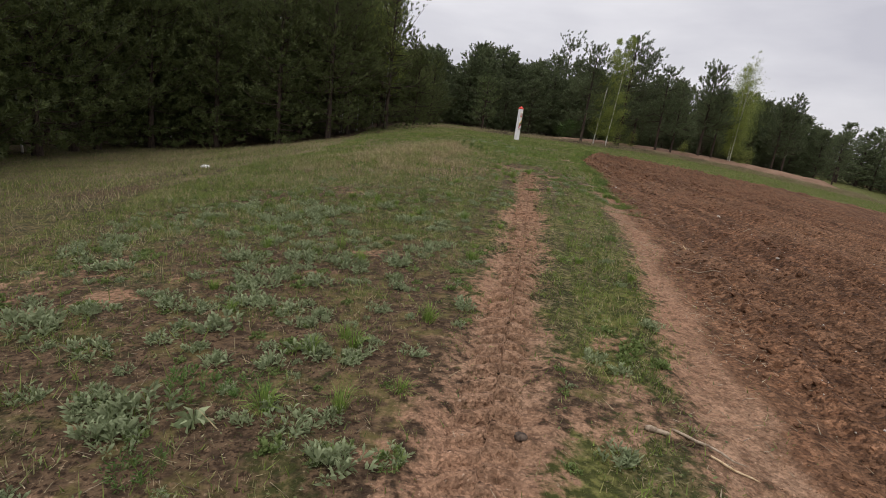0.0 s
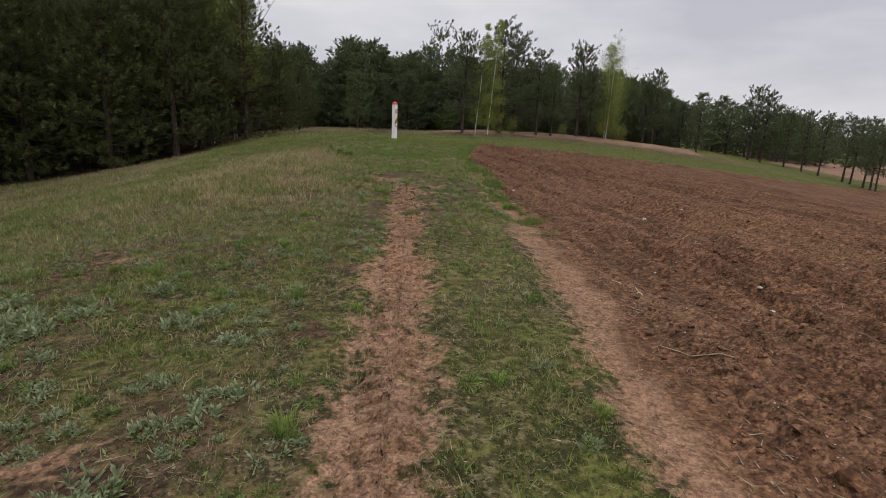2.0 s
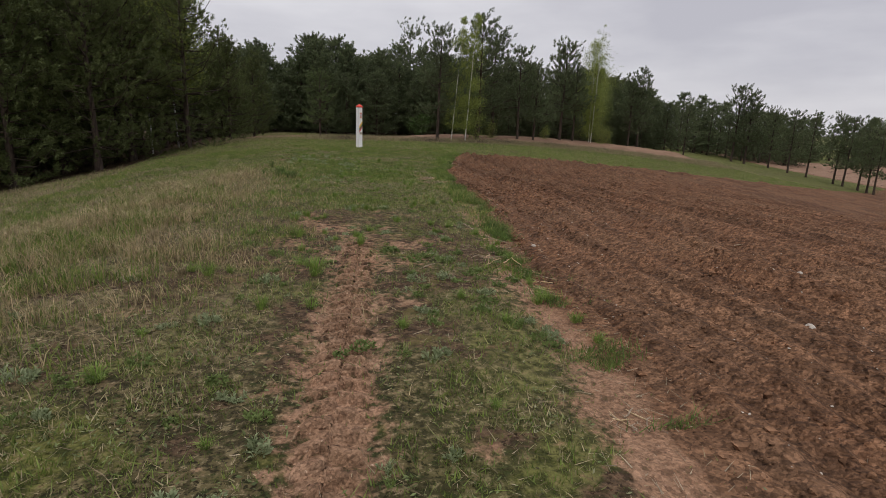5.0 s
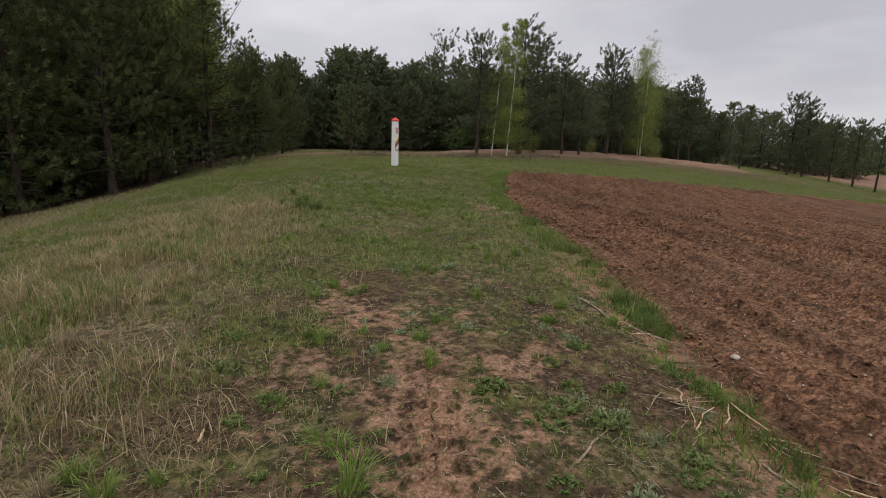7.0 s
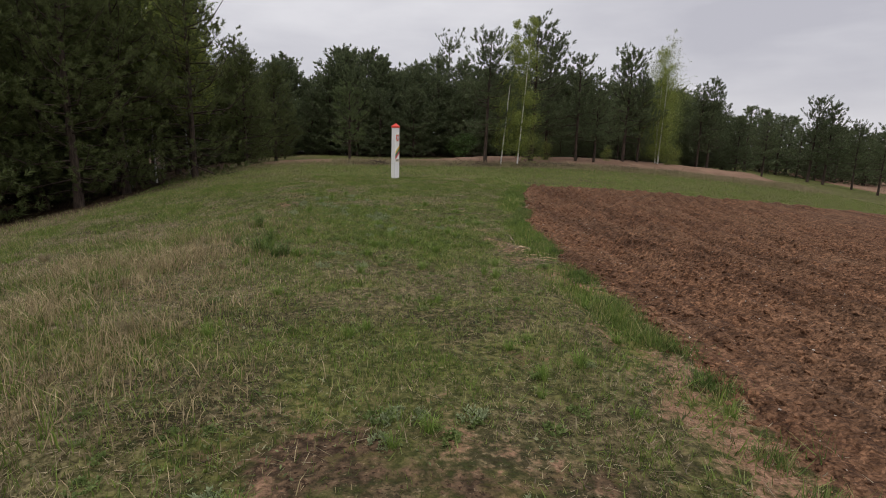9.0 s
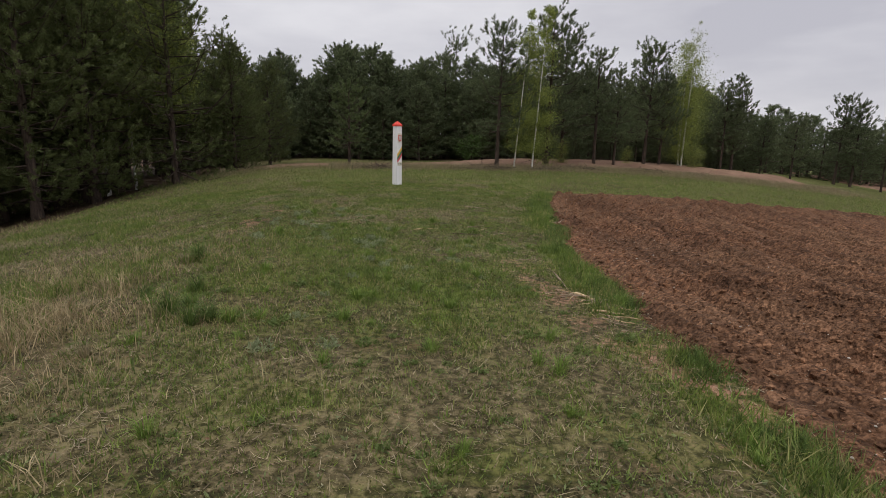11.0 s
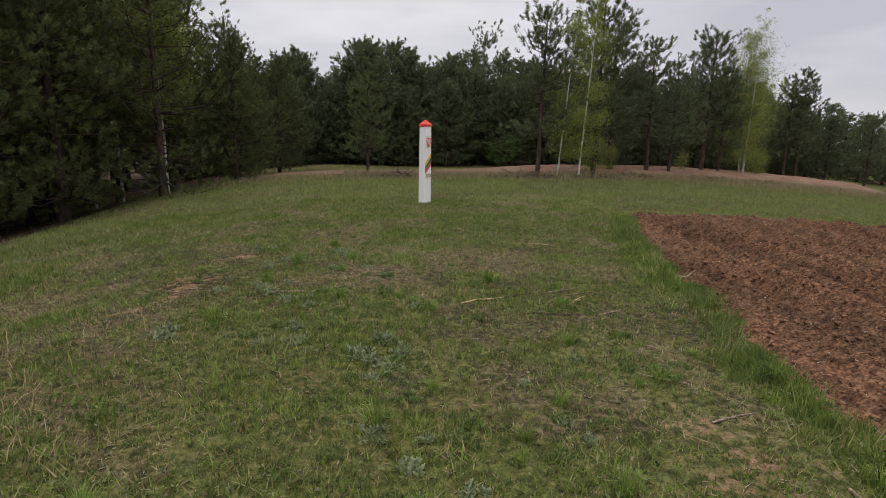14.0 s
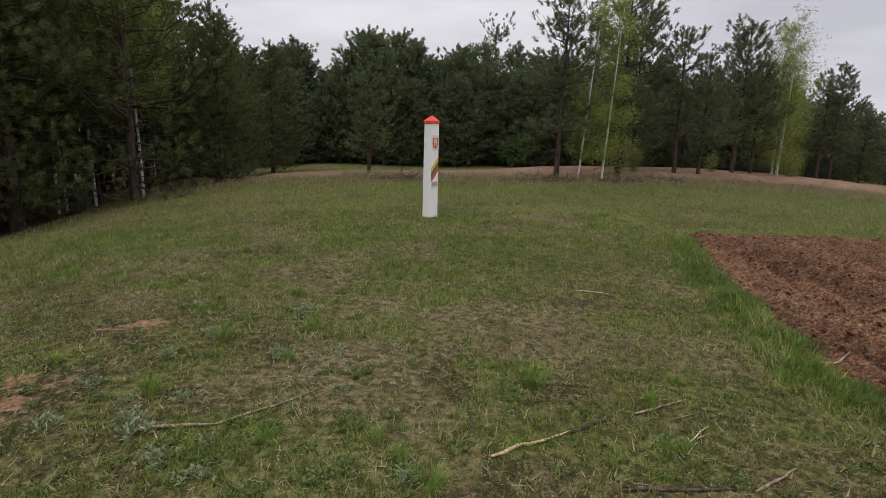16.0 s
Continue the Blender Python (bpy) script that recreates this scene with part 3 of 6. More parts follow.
# ---- trees ----
def pine(seed, height, bare, radius, whorl, tufts, blades, blade_w, tuft, needle_mat, lean=0.0, shape=0.9, limbs=5, dead=True, twigs=0.3):
    """Scots pine: whorls of upswept limbs with needle tufts; bare: height of the lowest green limb."""
    rng = np.random.default_rng(seed)
    root = new("pine_tree")
    zs = np.linspace(-0.25, height, 12)
    bend = np.cumsum(rng.normal(0, 0.012 * height / 12, (12, 2)), 0)
    line = np.column_stack([bend[:, 0] + lean * zs, bend[:, 1], zs])
    base_r = 0.0125 * height + 0.02
    radii = base_r * (1 - np.clip(zs / height, 0, 1)) ** 0.8 + 0.012
    radii[0] *= 1.35
    tv, tf = chain(line, radii)
    at = lambda z: np.array([np.interp(z, zs, line[:, 0]), np.interp(z, zs, line[:, 1]), z])
    s0, s1, ra, rb, pos, aim, size = [], [], [], [], [], [], []
    z = bare
    while z < height - 0.12:
        q = (z - bare) / (height - bare)
        reach = radius * ((1 - q) ** shape) * (0.55 + 0.45 * min(1, q * 4 + 0.35)) + 0.22
        turn = rng.uniform(0, 6.28)
        for k in range(limbs):
            if rng.random() < 0.16:
                continue
            ang = turn + k * 6.283 / limbs + rng.normal(0, 0.3)
            length = reach * rng.uniform(0.55, 1.18)
            rise = -0.06 + 0.75 * q + rng.normal(0, 0.2)
            out = np.array([math.cos(ang), math.sin(ang), 0.0])
            start = at(z + rng.normal(0, 0.06))
            middle = start + out * length * 0.55 + np.array([0, 0, rise * length * 0.42])
            tip = start + out * length + np.array([0, 0, (rise + 0.30) * length])
            rl = 0.010 + 0.012 * length
            s0 += [start, middle]
            s1 += [middle, tip]
            ra += [rl, rl * 0.6]
            rb += [rl * 0.6, 0.006]
            n = max(3, int(1.25 * tufts * length + rng.random()))
            f = rng.uniform(0.06, 1.0, n) ** 0.75
            c = np.where(f[:, None] < 0.55, start + (middle - start) * (f / 0.55)[:, None], middle + (tip - middle) * ((f - 0.55) / 0.45)[:, None])
            fan = 0.34 * length * (1.22 - f) + 0.05
            across = rng.normal(0, 1, n)
            beside = np.array([-out[1], out[0], 0.0])
            off = beside * (across * fan)[:, None] + rng.normal(0, 0.07 * length + 0.02, (n, 3)) + np.array([0, 0, 0.07 * length])
            p = c + off
            pos.append(p)
            a = out * 0.42 + beside * (0.3 * across)[:, None] + np.array([0, 0, 0.42 + 0.55 * q]) + rng.normal(0, 0.22, (n, 3))
            aim.append(a / np.linalg.norm(a, axis=1, keepdims=True))
            size.append(tuft * rng.uniform(0.7, 1.25, n))
            pick = rng.random(n) < twigs
            s0 += list(c[pick])
            s1 += list(p[pick])
            ra += [0.006] * pick.sum()
            rb += [0.003] * pick.sum()
        z += whorl * rng.uniform(0.75, 1.25) * (1 - 0.35 * q)
    pos.append(np.array([at(height - 0.1 * k) for k in range(4)]))
    aim.append(np.tile([0, 0, 1.0], (4, 1)))
    size.append(np.full(4, tuft * 1.2))
    if dead:
        zz = 0.5
        while zz < bare + 0.6:
            ang, length = rng.uniform(0, 6.28), radius * rng.uniform(0.2, 0.65)
            p = at(zz)
            e = p + np.array([math.cos(ang) * length, math.sin(ang) * length, rng.uniform(-0.18, 0.12) * length])
            s0.append(p)
            s1.append(e)
            ra.append(0.012)
            rb.append(0.004)
            for k in range(3):
                g = p + (e - p) * rng.uniform(0.35, 0.95)
                s0.append(g)
                s1.append(g + rng.normal(0, 0.22, 3) * length * np.array([1, 1, 0.5]))
                ra.append(0.006)
                rb.append(0.003)
            zz += rng.uniform(0.10, 0.32)
    bv, bf = tubes(s0, s1, np.array(ra), np.array(rb), 3)
    me = mesh_from("trunk", *join((tv, tf), (bv, bf)), M_bark, True)
    mesh_part("trunk", me, root)
    v, f = needles(rng, np.concatenate(pos), np.concatenate(aim), np.concatenate(size), blades, blade_w)
    mesh_part("crown", mesh_from("crown", v, f, needle_mat), root)
    return root


def birch(seed, height, stems, leaf_count, leaf, spread_r, low=0.16, kind="birch_tree", bark=None, leaf_mat=None):
    """Slender birch: white stems, fine rising twigs, small airy leaves."""
    rng = np.random.default_rng(seed)
    root = new(kind)
    pairs, tips, aims = [], [], []
    s0, s1, ra, rb = [], [], [], []
    for s in range(stems):
        h = height * (1 if s == 0 else rng.uniform(0.72, 0.95))
        zs = np.linspace(-0.2, h, 11)
        off = np.array([0, 0]) if s == 0 else rng.normal(0, 0.35, 2)
        leanv = rng.normal(0, 0.035, 2) + (off * 0.09)
        wob = np.cumsum(rng.normal(0, 0.010 * h / 11, (11, 2)), 0)
        line = np.column_stack([off[0] * 0.5 + leanv[0] * zs + wob[:, 0], off[1] * 0.5 + leanv[1] * zs + wob[:, 1], zs])
        r = (0.0036 * h + 0.010) * (1 - np.clip(zs / h, 0, 1)) ** 0.9 + 0.006
        pairs.append(chain(line, r, 6))
        n = int(h * 7)
        for k in range(n):
            q = rng.uniform(low, 0.99)
            p = np.array([np.interp(q * h, zs, line[:, c]) for c in range(3)])
            ang = rng.uniform(0, 6.28)
            length = spread_r * min(1.0, 1.9 * (1 - q)) ** 0.8 * (0.55 + 0.45 * min(1.0, q / 0.45)) * rng.uniform(0.45, 1.2) + 0.15
            d = np.array([math.cos(ang), math.sin(ang), rng.uniform(0.5, 1.2)])
            m = p + d / np.linalg.norm(d) * length * 0.6
            e = m + np.array([math.cos(ang) * 0.8, math.sin(ang) * 0.8, rng.uniform(-0.35, 0.45)]) * length * 0.5
            s0 += [p, m]
            s1 += [m, e]
            ra += [0.008, 0.005]
            rb += [0.005, 0.002]
            cnt = max(2, int(leaf_count / n / stems * (0.4 + length / spread_r * 1.5)))
            f = rng.uniform(0.15, 1.0, (cnt, 1))
            c = np.where(f < 0.5, p + (m - p) * f * 2, m + (e - m) * (f - 0.5) * 2)
            tips.append(c + rng.normal(0, 0.16 * length + 0.03, (cnt, 3)) - np.array([0, 0, 0.03]))
    bv, bf = tubes(s0, s1, np.array(ra), np.array(rb), 3)
    stems_v, stems_f = join(*pairs)
    me = mesh_from("trunk", *join((stems_v, stems_f), (bv, bf)), bark or M_birch, True)
    me.materials.append(M_dark_twig)
    me.polygons.foreach_set("material_index", np.repeat(np.array([0, 1], np.int32), [len(stems_f), len(bf)]))
    mesh_part("trunk", me, root)
    c = np.concatenate(tips)
    n = len(c)
    a = rng.normal(0, 1, (n, 3))
    a /= np.linalg.norm(a, axis=1, keepdims=True)
    b = np.cross(a, rng.normal(0, 1, (n, 3)))
    b /= np.linalg.norm(b, axis=1, keepdims=True)
    s = leaf * rng.uniform(0.6, 1.3, (n, 1))
    v = np.stack([c - a * s, c + b * s * 0.55, c + a * s, c - b * s * 0.55], 1).reshape(-1, 3)
    mesh_part("crown", mesh_from("crown", v, np.arange(4 * n).reshape(-1, 4), leaf_mat or M_birch_leaf), root)
    return root


def place(ob, x, y, scale=1.0, turn=0.0, lean=0.0, wide=1.0, sink=0.0):
    z = float(terrain(x, y)) - sink
    return pose(x, y, z, lean, 0, turn) @ Matrix.Diagonal((scale * wide, scale * wide, scale, 1))


# ---- ground sheet ----
def spaced(fine, start, end, out, ratio):
    vals, step_w, v = [], fine, start
    while abs(v - end) > 0 and abs(v) < out:
        v += step_w * (1 if end > start else -1)
        step_w *= ratio
        vals.append(v)
    return vals


gx = np.concatenate([np.array(spaced(0.12, -5.2, -1000, 900, 1.11))[::-1], np.arange(-5.2, -0.6, 0.09), np.arange(-0.6, 4.6, 0.058),
                     np.arange(4.6, 8.2, 0.08), np.array(spaced(0.12, 8.2, 1000, 900, 1.09))])
gy = np.concatenate([np.array(spaced(0.15, 0.9, -1000, 900, 1.25))[::-1], np.arange(0.9, 15.8, 0.052), np.arange(15.8, 35.5, 0.11),
                     np.array(spaced(0.15, 35.5, 1000, 900, 1.07))])
GX, GY = np.meshgrid(gx, gy)
ground = new("ground", grid_mesh("ground", GX, GY, ground_z(GX, GY, tread=False), M_ground))
tagged(ground, "sandy meadow ridge with wheel ruts and thin turf", "ground", kind="structure")
bare_m, dry_m, lush_m = masks(GX, GY)
set_attr(ground.data, "bare", bare_m * step(46, 38, GY))
set_attr(ground.data, "soil", crumbly(GX, GY) * step(50, 40, GY))
set_attr(ground.data, "tilled", step(-0.55, 0.05, in_field(GX, GY) + 0.35 * (fbm(GX, GY, 0.4, 33) - 0.5)) * step(18, 11, GY) + step(-0.12, 0.06, in_field(GX, GY)))
set_attr(ground.data, "dry", dry_m)
set_attr(ground.data, "lush", np.maximum(lush_m, step(40, 60, GX) * 0.6))


def wood_floor(x, y):
    """Share of needle litter under the pines."""
    nose = step(-3.6, -5.2, x + 0.25 * np.maximum(0, 38 - y) + 1.2 * (fbm(x, y, 2, 31) - 0.5)) * step(31, 36, y)
    edge = step(-21.0, -23.5, x + 2.0 * (fbm(x, y, 3, 32) - 0.5))
    return np.maximum.reduce([step(56, 60, y) * step(40, 30, x), nose, edge])


set_attr(ground.data, "needles", wood_floor(GX, GY))

# the rut with its tyre print, a finer sheet let into the ground
RU, RY = np.meshgrid(np.arange(-0.53, 0.531, 0.022), np.arange(0.92, 15.6, 0.022))
RX = rut_left(RY) + RU
rut = new("wheel_rut", grid_mesh("wheel_rut", RX, RY, ground_z(RX, RY), M_ground))
tagged(rut, "sandy wheel rut with a fresh tractor tyre print", "track", kind="structure")
for key, values in zip(("bare", "dry", "lush"), masks(RX, RY)):
    set_attr(rut.data, key, values)
set_attr(rut.data, "soil", crumbly(RX, RY))

# ploughed field: furrows run along its border
fu = np.concatenate([np.arange(-0.3, 8.5, 0.075), np.array(spaced(0.075, 8.5, 60, 60, 1.045))])
fv = np.linspace(0, 1, 400)
FU, FV = np.meshgrid(fu, fv)
y_lo = -4.0
FY = y_lo + FV * (33.4 - y_lo)
FX = field_edge(FY) + FU
top = field_top(FX) + 0.3
FY = y_lo + FV * (top - y_lo)
FX = field_edge(np.minimum(FY, 33.5)) + FU
fz = ground_z(FX, FY, 0.0)
inside = in_field(FX, FY)
row = FU + 0.10 * (fbm(FX, FY, 2.5, 41) - 0.5)
furrow = (0.046 + 0.020 * step(16, 22, FY)) * np.sin(row * 2 * math.pi / 0.36) + 0.045 * np.sin(row * 2 * math.pi / 1.45 + 1.0)
crumb = 0.100 * (fbm(FX, FY, 0.34, 42, 4) - 0.5) + 0.05 * np.maximum(0, fbm(FX, FY, 0.16, 43, 2) - 0.55)
fade = step(-0.12, 0.35, inside)
fz = fz + fade * (0.012 + furrow * (0.5 + fbm(FX, FY, 1.8, 44)) + crumb) - 0.10 * (1 - step(-0.16, 0.04, inside))
field = new("ploughed_field", grid_mesh("ploughed_field", FX, FY, fz, M_plough))
tagged(field, "freshly ploughed red-brown field with crumbly furrows", "field", kind="structure")

# far sandy strip behind the tree row, and the ploughed hill beyond
sx = np.arange(-2.5, 40, 0.5)
sv = np.linspace(0, 1, 28)
SX, SV = np.meshgrid(sx, sv)
SY = strip_near(SX) + 0.4 * (fbm(SX, SX * 0, 2.0, 51) - 0.5) + SV * (4.6 + 3.4 * step(4, 14, SX))
SZ = terrain(SX, SY) + 0.03 + (0.06 + 0.34 * step(6, 14, SX)) * np.sin(SV * math.pi) + 0.12 * (fbm(SX, SY, 0.9, 52) - 0.5) * np.sin(SV * math.pi)
SZ -= 0.2 * ((SV < 0.01) | (SV > 0.99))
strip = new("sandy_strip", grid_mesh("sandy_strip", SX, SY, SZ, M_far))
tagged(strip, "bare raked sandy strip along the wood", "strip", kind="structure")

hx, hy = np.meshgrid(np.arange(66, 150, 1.5), np.arange(56, 92, 1.5))
hill_rim = (hx < 67) | (hx > 146) | (hy < 57) | (hy > 89)
hill = new("ploughed_hill", grid_mesh("ploughed_hill", hx, hy, terrain(hx, hy) + 0.12 + 0.1 * (fbm(hx, hy, 3, 55) - 0.5) - 1.2 * hill_rim, M_far))
tagged(hill, "distant bare ploughed hillside", "field", kind="structure")


# ---- boundary post ----
def boundary_post(x, y, turn):
    """Square white concrete post with a red pyramid cap."""
    root = tagged(new("boundary_post"), "white concrete boundary post with red pyramid cap and striped panel", "post")
    h, a, b = 1.87, 0.111, 0.102
    bm = bmesh.new()
    lo = [bm.verts.new((sx_ * a, sy_ * a, -0.3)) for sx_, sy_ in ((-1, -1), (1, -1), (1, 1), (-1, 1))]
    hi = [bm.verts.new((sx_ * b, sy_ * b, h)) for sx_, sy_ in ((-1, -1), (1, -1), (1, 1), (-1, 1))]
    bm.faces.new(lo[::-1])
    bm.faces.new(hi)
    for k in range(4):
        bm.faces.new((lo[k], lo[(k + 1) % 4], hi[(k + 1) % 4], hi[k]))
    bmesh.ops.bevel(bm, geom=list(bm.edges), offset=0.008, segments=2, affect="EDGES", profile=0.5)
    part("body", bm, M_white, root)
    bm = bmesh.new()
    c = b + 0.012
    lo = [bm.verts.new((sx_ * c, sy_ * c, h - 0.002)) for sx_, sy_ in ((-1, -1), (1, -1), (1, 1), (-1, 1))]
    mid = [bm.verts.new((sx_ * c, sy_ * c, h + 0.052)) for sx_, sy_ in ((-1, -1), (1, -1), (1, 1), (-1, 1))]
    tip = [bm.verts.new((sx_ * 0.012, sy_ * 0.012, h + 0.155)) for sx_, sy_ in ((-1, -1), (1, -1), (1, 1), (-1, 1))]
    bm.faces.new(lo[::-1])
    bm.faces.new(tip)
    for k in range(4):
        j = (k + 1) % 4
        bm.faces.new((lo[k], lo[j], mid[j], mid[k]))
        bm.faces.new((mid[k], mid[j], tip[j], tip[k]))
    bmesh.ops.bevel(bm, geom=list(bm.edges), offset=0.005, segments=2, affect="EDGES", profile=0.5)
    part("cap", bm, M_red, root, "red painted pyramid cap")

    def face(z):
        return -(a + (b - a) * z / h)

    # panel with the shield
    f = face(1.5) - 0.002
    panel = part("emblem_plate", box(bmesh.new(), -0.084, 0.084, f - 0.006, f + 0.004, 1.37, 1.65, 0.003), M_plate, root, "pale enamel emblem plate")
    bm = bmesh.new()
    outline = [(-0.068, 0.10), (0.068, 0.10), (0.068, -0.02), (0.052, -0.075), (0.0, -0.112), (-0.052, -0.075), (-0.068, -0.02)]
    front = [bm.verts.new((px, f - 0.011, 1.50 + pz)) for px, pz in outline]
    back = [bm.verts.new((px, f - 0.004, 1.50 + pz)) for px, pz in outline]
    bm.faces.new(front)
    bm.faces.new(back[::-1])
    for k in range(len(outline)):
        j = (k + 1) % len(outline)
        bm.faces.new((front[j], front[k], back[k], back[j]))
    part("shield", bm, M_red, panel, "red shield")
    bm = bmesh.new()
    for px, pz, w, hh in ((0.005, 0.025, 0.048, 0.026), (-0.035, 0.052, 0.018, 0.028), (0.03, -0.025, 0.014, 0.035), (-0.02, -0.03, 0.014, 0.03), (0.012, 0.065, 0.02, 0.022)):
        box(bm, px - w, px + w, f - 0.0145, f - 0.010, 1.50 + pz - hh, 1.50 + pz + hh, 0.002)
    part("shield_device", bm, M_grey, panel, "plain silver shape on the shield")
    # three diagonal stripes
    for k, mat, name in ((0, M_yellow, "yellow stripe"), (1, M_green, "green stripe"), (2, M_crimson, "red stripe")):
        bm = bmesh.new()
        z0 = 1.04 - 0.095 * k
        f0, f1 = face(z0) - 0.003, face(z0) + 0.003
        corner = [(-0.098, z0 - 0.13), (0.098, z0 + 0.10), (0.098, z0 + 0.195), (-0.098, z0 - 0.035)]
        front = [bm.verts.new((px, f0, pz)) for px, pz in corner]
        back = [bm.verts.new((px, f1, pz)) for px, pz in corner]
        bm.faces.new(front)
        bm.faces.new(back[::-1])
        for e in range(4):
            j = (e + 1) % 4
            bm.faces.new((front[j], front[e], back[e], back[j]))
        part("stripe", bm, mat, root, name)
    # number plate
    f = face(0.68) - 0.002
    plate = part("number_plate", box(bmesh.new(), -0.094, 0.094, f - 0.006, f + 0.004, 0.625, 0.75, 0.003), M_plate, root, "pale plate with a number")
    cu = bpy.data.curves.new("digits", "FONT")
    cu.body, cu.size, cu.extrude, cu.align_x, cu.align_y = "070", 0.106, 0.002, "CENTER", "CENTER"
    tmp = bpy.data.objects.new("digits", cu)
    dm = bpy.data.meshes.new_from_object(tmp)
    bpy.data.objects.remove(tmp)
    dm.materials.clear()
    dm.materials.append(M_dark)
    dm.transform(pose(0, f - 0.0085, 0.688, 90, 0, 0))
    mesh_part("digits", dm, plate, "dark digits")
    root.matrix_world = pose(x, y, float(terrain(x, y)), 0, 0, turn)
    return root


post = boundary_post(4.35, 33.7, 38)


# ---- trees ----
pine_edge = [pine(s_, 12.0, 0.75, 3.2, 0.44, 7.6, 28, 0.0125, 0.20, M_pine, shape=0.72, limbs=5) for s_ in (101, 102)]
pine_edge.append(pine(103, 9.0, 0.4, 2.9, 0.36, 7.6, 28, 0.0125, 0.19, M_pine, shape=0.72, limbs=5))
pine_nose = pine(108, 10.0, 0.6, 3.5, 0.42, 4.6, 26, 0.0135, 0.20, M_pine, shape=0.62, limbs=5, twigs=0.6)
pine_rim = [pine(s_, 12.0, 0.6, 3.1, 0.46, 4.8, 15, 0.028, 0.33, M_pine_shaded, shape=0.5, twigs=0.15) for s_ in (104, 105)]
pine_wood = [pine(s_, 12.0, 1.8, 2.7, 0.66, 2.4, 7, 0.070, 0.46, M_pine_shaded, shape=0.6, twigs=0.0, limbs=4) for s_ in (111, 112)]
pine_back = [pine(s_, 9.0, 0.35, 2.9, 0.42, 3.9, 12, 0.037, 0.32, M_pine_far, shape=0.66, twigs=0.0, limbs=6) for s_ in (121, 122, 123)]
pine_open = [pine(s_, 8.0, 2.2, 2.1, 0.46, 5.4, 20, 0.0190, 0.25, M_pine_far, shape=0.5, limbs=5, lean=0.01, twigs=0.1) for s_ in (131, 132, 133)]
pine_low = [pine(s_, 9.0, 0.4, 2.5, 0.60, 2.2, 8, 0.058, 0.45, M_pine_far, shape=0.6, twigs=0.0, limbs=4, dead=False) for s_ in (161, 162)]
pine_small = pine(141, 4.6, 1.2, 1.35, 0.30, 7, 20, 0.0125, 0.17, M_pine_young, shape=0.6)
pine_flag = pine(151, 13.0, 6.5, 3.2, 0.9, 4.5, 20, 0.028, 0.34, M_pine_far, shape=0.25, limbs=4)
birch_row = [birch(201, 9.0, 1, 7500, 0.040, 1.25, 0.10), birch(202, 9.0, 1, 8500, 0.040, 1.35, 0.08), birch(203, 10.5, 5, 27000, 0.038, 2.1, 0.07)]
birch_wood = birch(211, 11.0, 1, 6000, 0.080, 1.6, 0.28)
birch_nose = birch(212, 11.0, 1, 14000, 0.046, 1.7, 0.22)

USED = set()


def plant(ob, m, label, category="tree", group=""):
    """Puts a finished tree at m; further calls put copies."""
    if ob.name in USED:
        ob = copy_thing(ob, m @ Matrix.Diagonal((*(1 / v for v in ob.scale), 1)))
    else:
        USED.add(ob.name)
        ob.matrix_world = m
    return tagged(ob, label, category, group)


rng = np.random.default_rng(7)

# row of pines and birches along the sandy strip: x, y, height, kind, turn
ROW = [
    (11.2, 45.9, 7.6, 0, 10), (14.8, 47.6, 8.9, 1, 80), (17.0, 50.6, 8.2, 2, 200), (18.9, 49.7, 7.2, 0, 140), (20.4, 49.9, 6.2, 1, 30),
    (23.9, 52.1, 8.4, 2, 300), (25.4, 52.6, 6.6, 0, 220), (35.9, 58.3, 7.9, 1, 170), (34.6, 58.0, 6.9, 2, 60),
]
for x, y, h, k, turn in ROW:
    plant(pine_open[k], place(None, x, y, h / 8.0, turn), "tall Scots pine with a bare lower trunk", "tree", "trees along the sandy strip")
for x, y, h, k, turn in ((12.35, 46.3, 8.6, 0, 0), (13.3, 45.9, 8.9, 1, 40), (27.6, 53.2, 10.6, 2, 90)):
    plant(birch_row[k], place(None, x, y, h / (10.5 if k == 2 else 9.0), turn), "slender birch with white trunk and fresh spring leaves", "tree", "birches in the tree row")
plant(pine_small, place(None, 3.08, 48.2, 1.0, 20), "small young pine on a thin bare stem", "tree")
plant(pine_flag, place(None, 15.6, 79.0, 0.93, 0), "old pine with a flat flag-like crown above the wood", "tree")
FAR_ROW = [
    (40.5, 56.7, 5.4, 2), (57.8, 69.0, 9.5, 0), (59.2, 68.2, 9.0, 1), (61.5, 66.5, 7.3, 2), (59.5, 61.5, 7.2, 0), (58.0, 57.5, 7.0, 1), (56.0, 52.4, 6.8, 2),
    (54.6, 50.2, 6.6, 0), (52.6, 47.0, 6.4, 1), (51.0, 44.9, 5.9, 2), (49.6, 43.2, 5.4, 0),
]
for x, y, h, k in FAR_ROW:
    plant(pine_open[k], place(None, x, y, h / 8.0, rng.uniform(0, 360)), "pine in a thin row below the field", "tree", "pines along the field's lower edge")

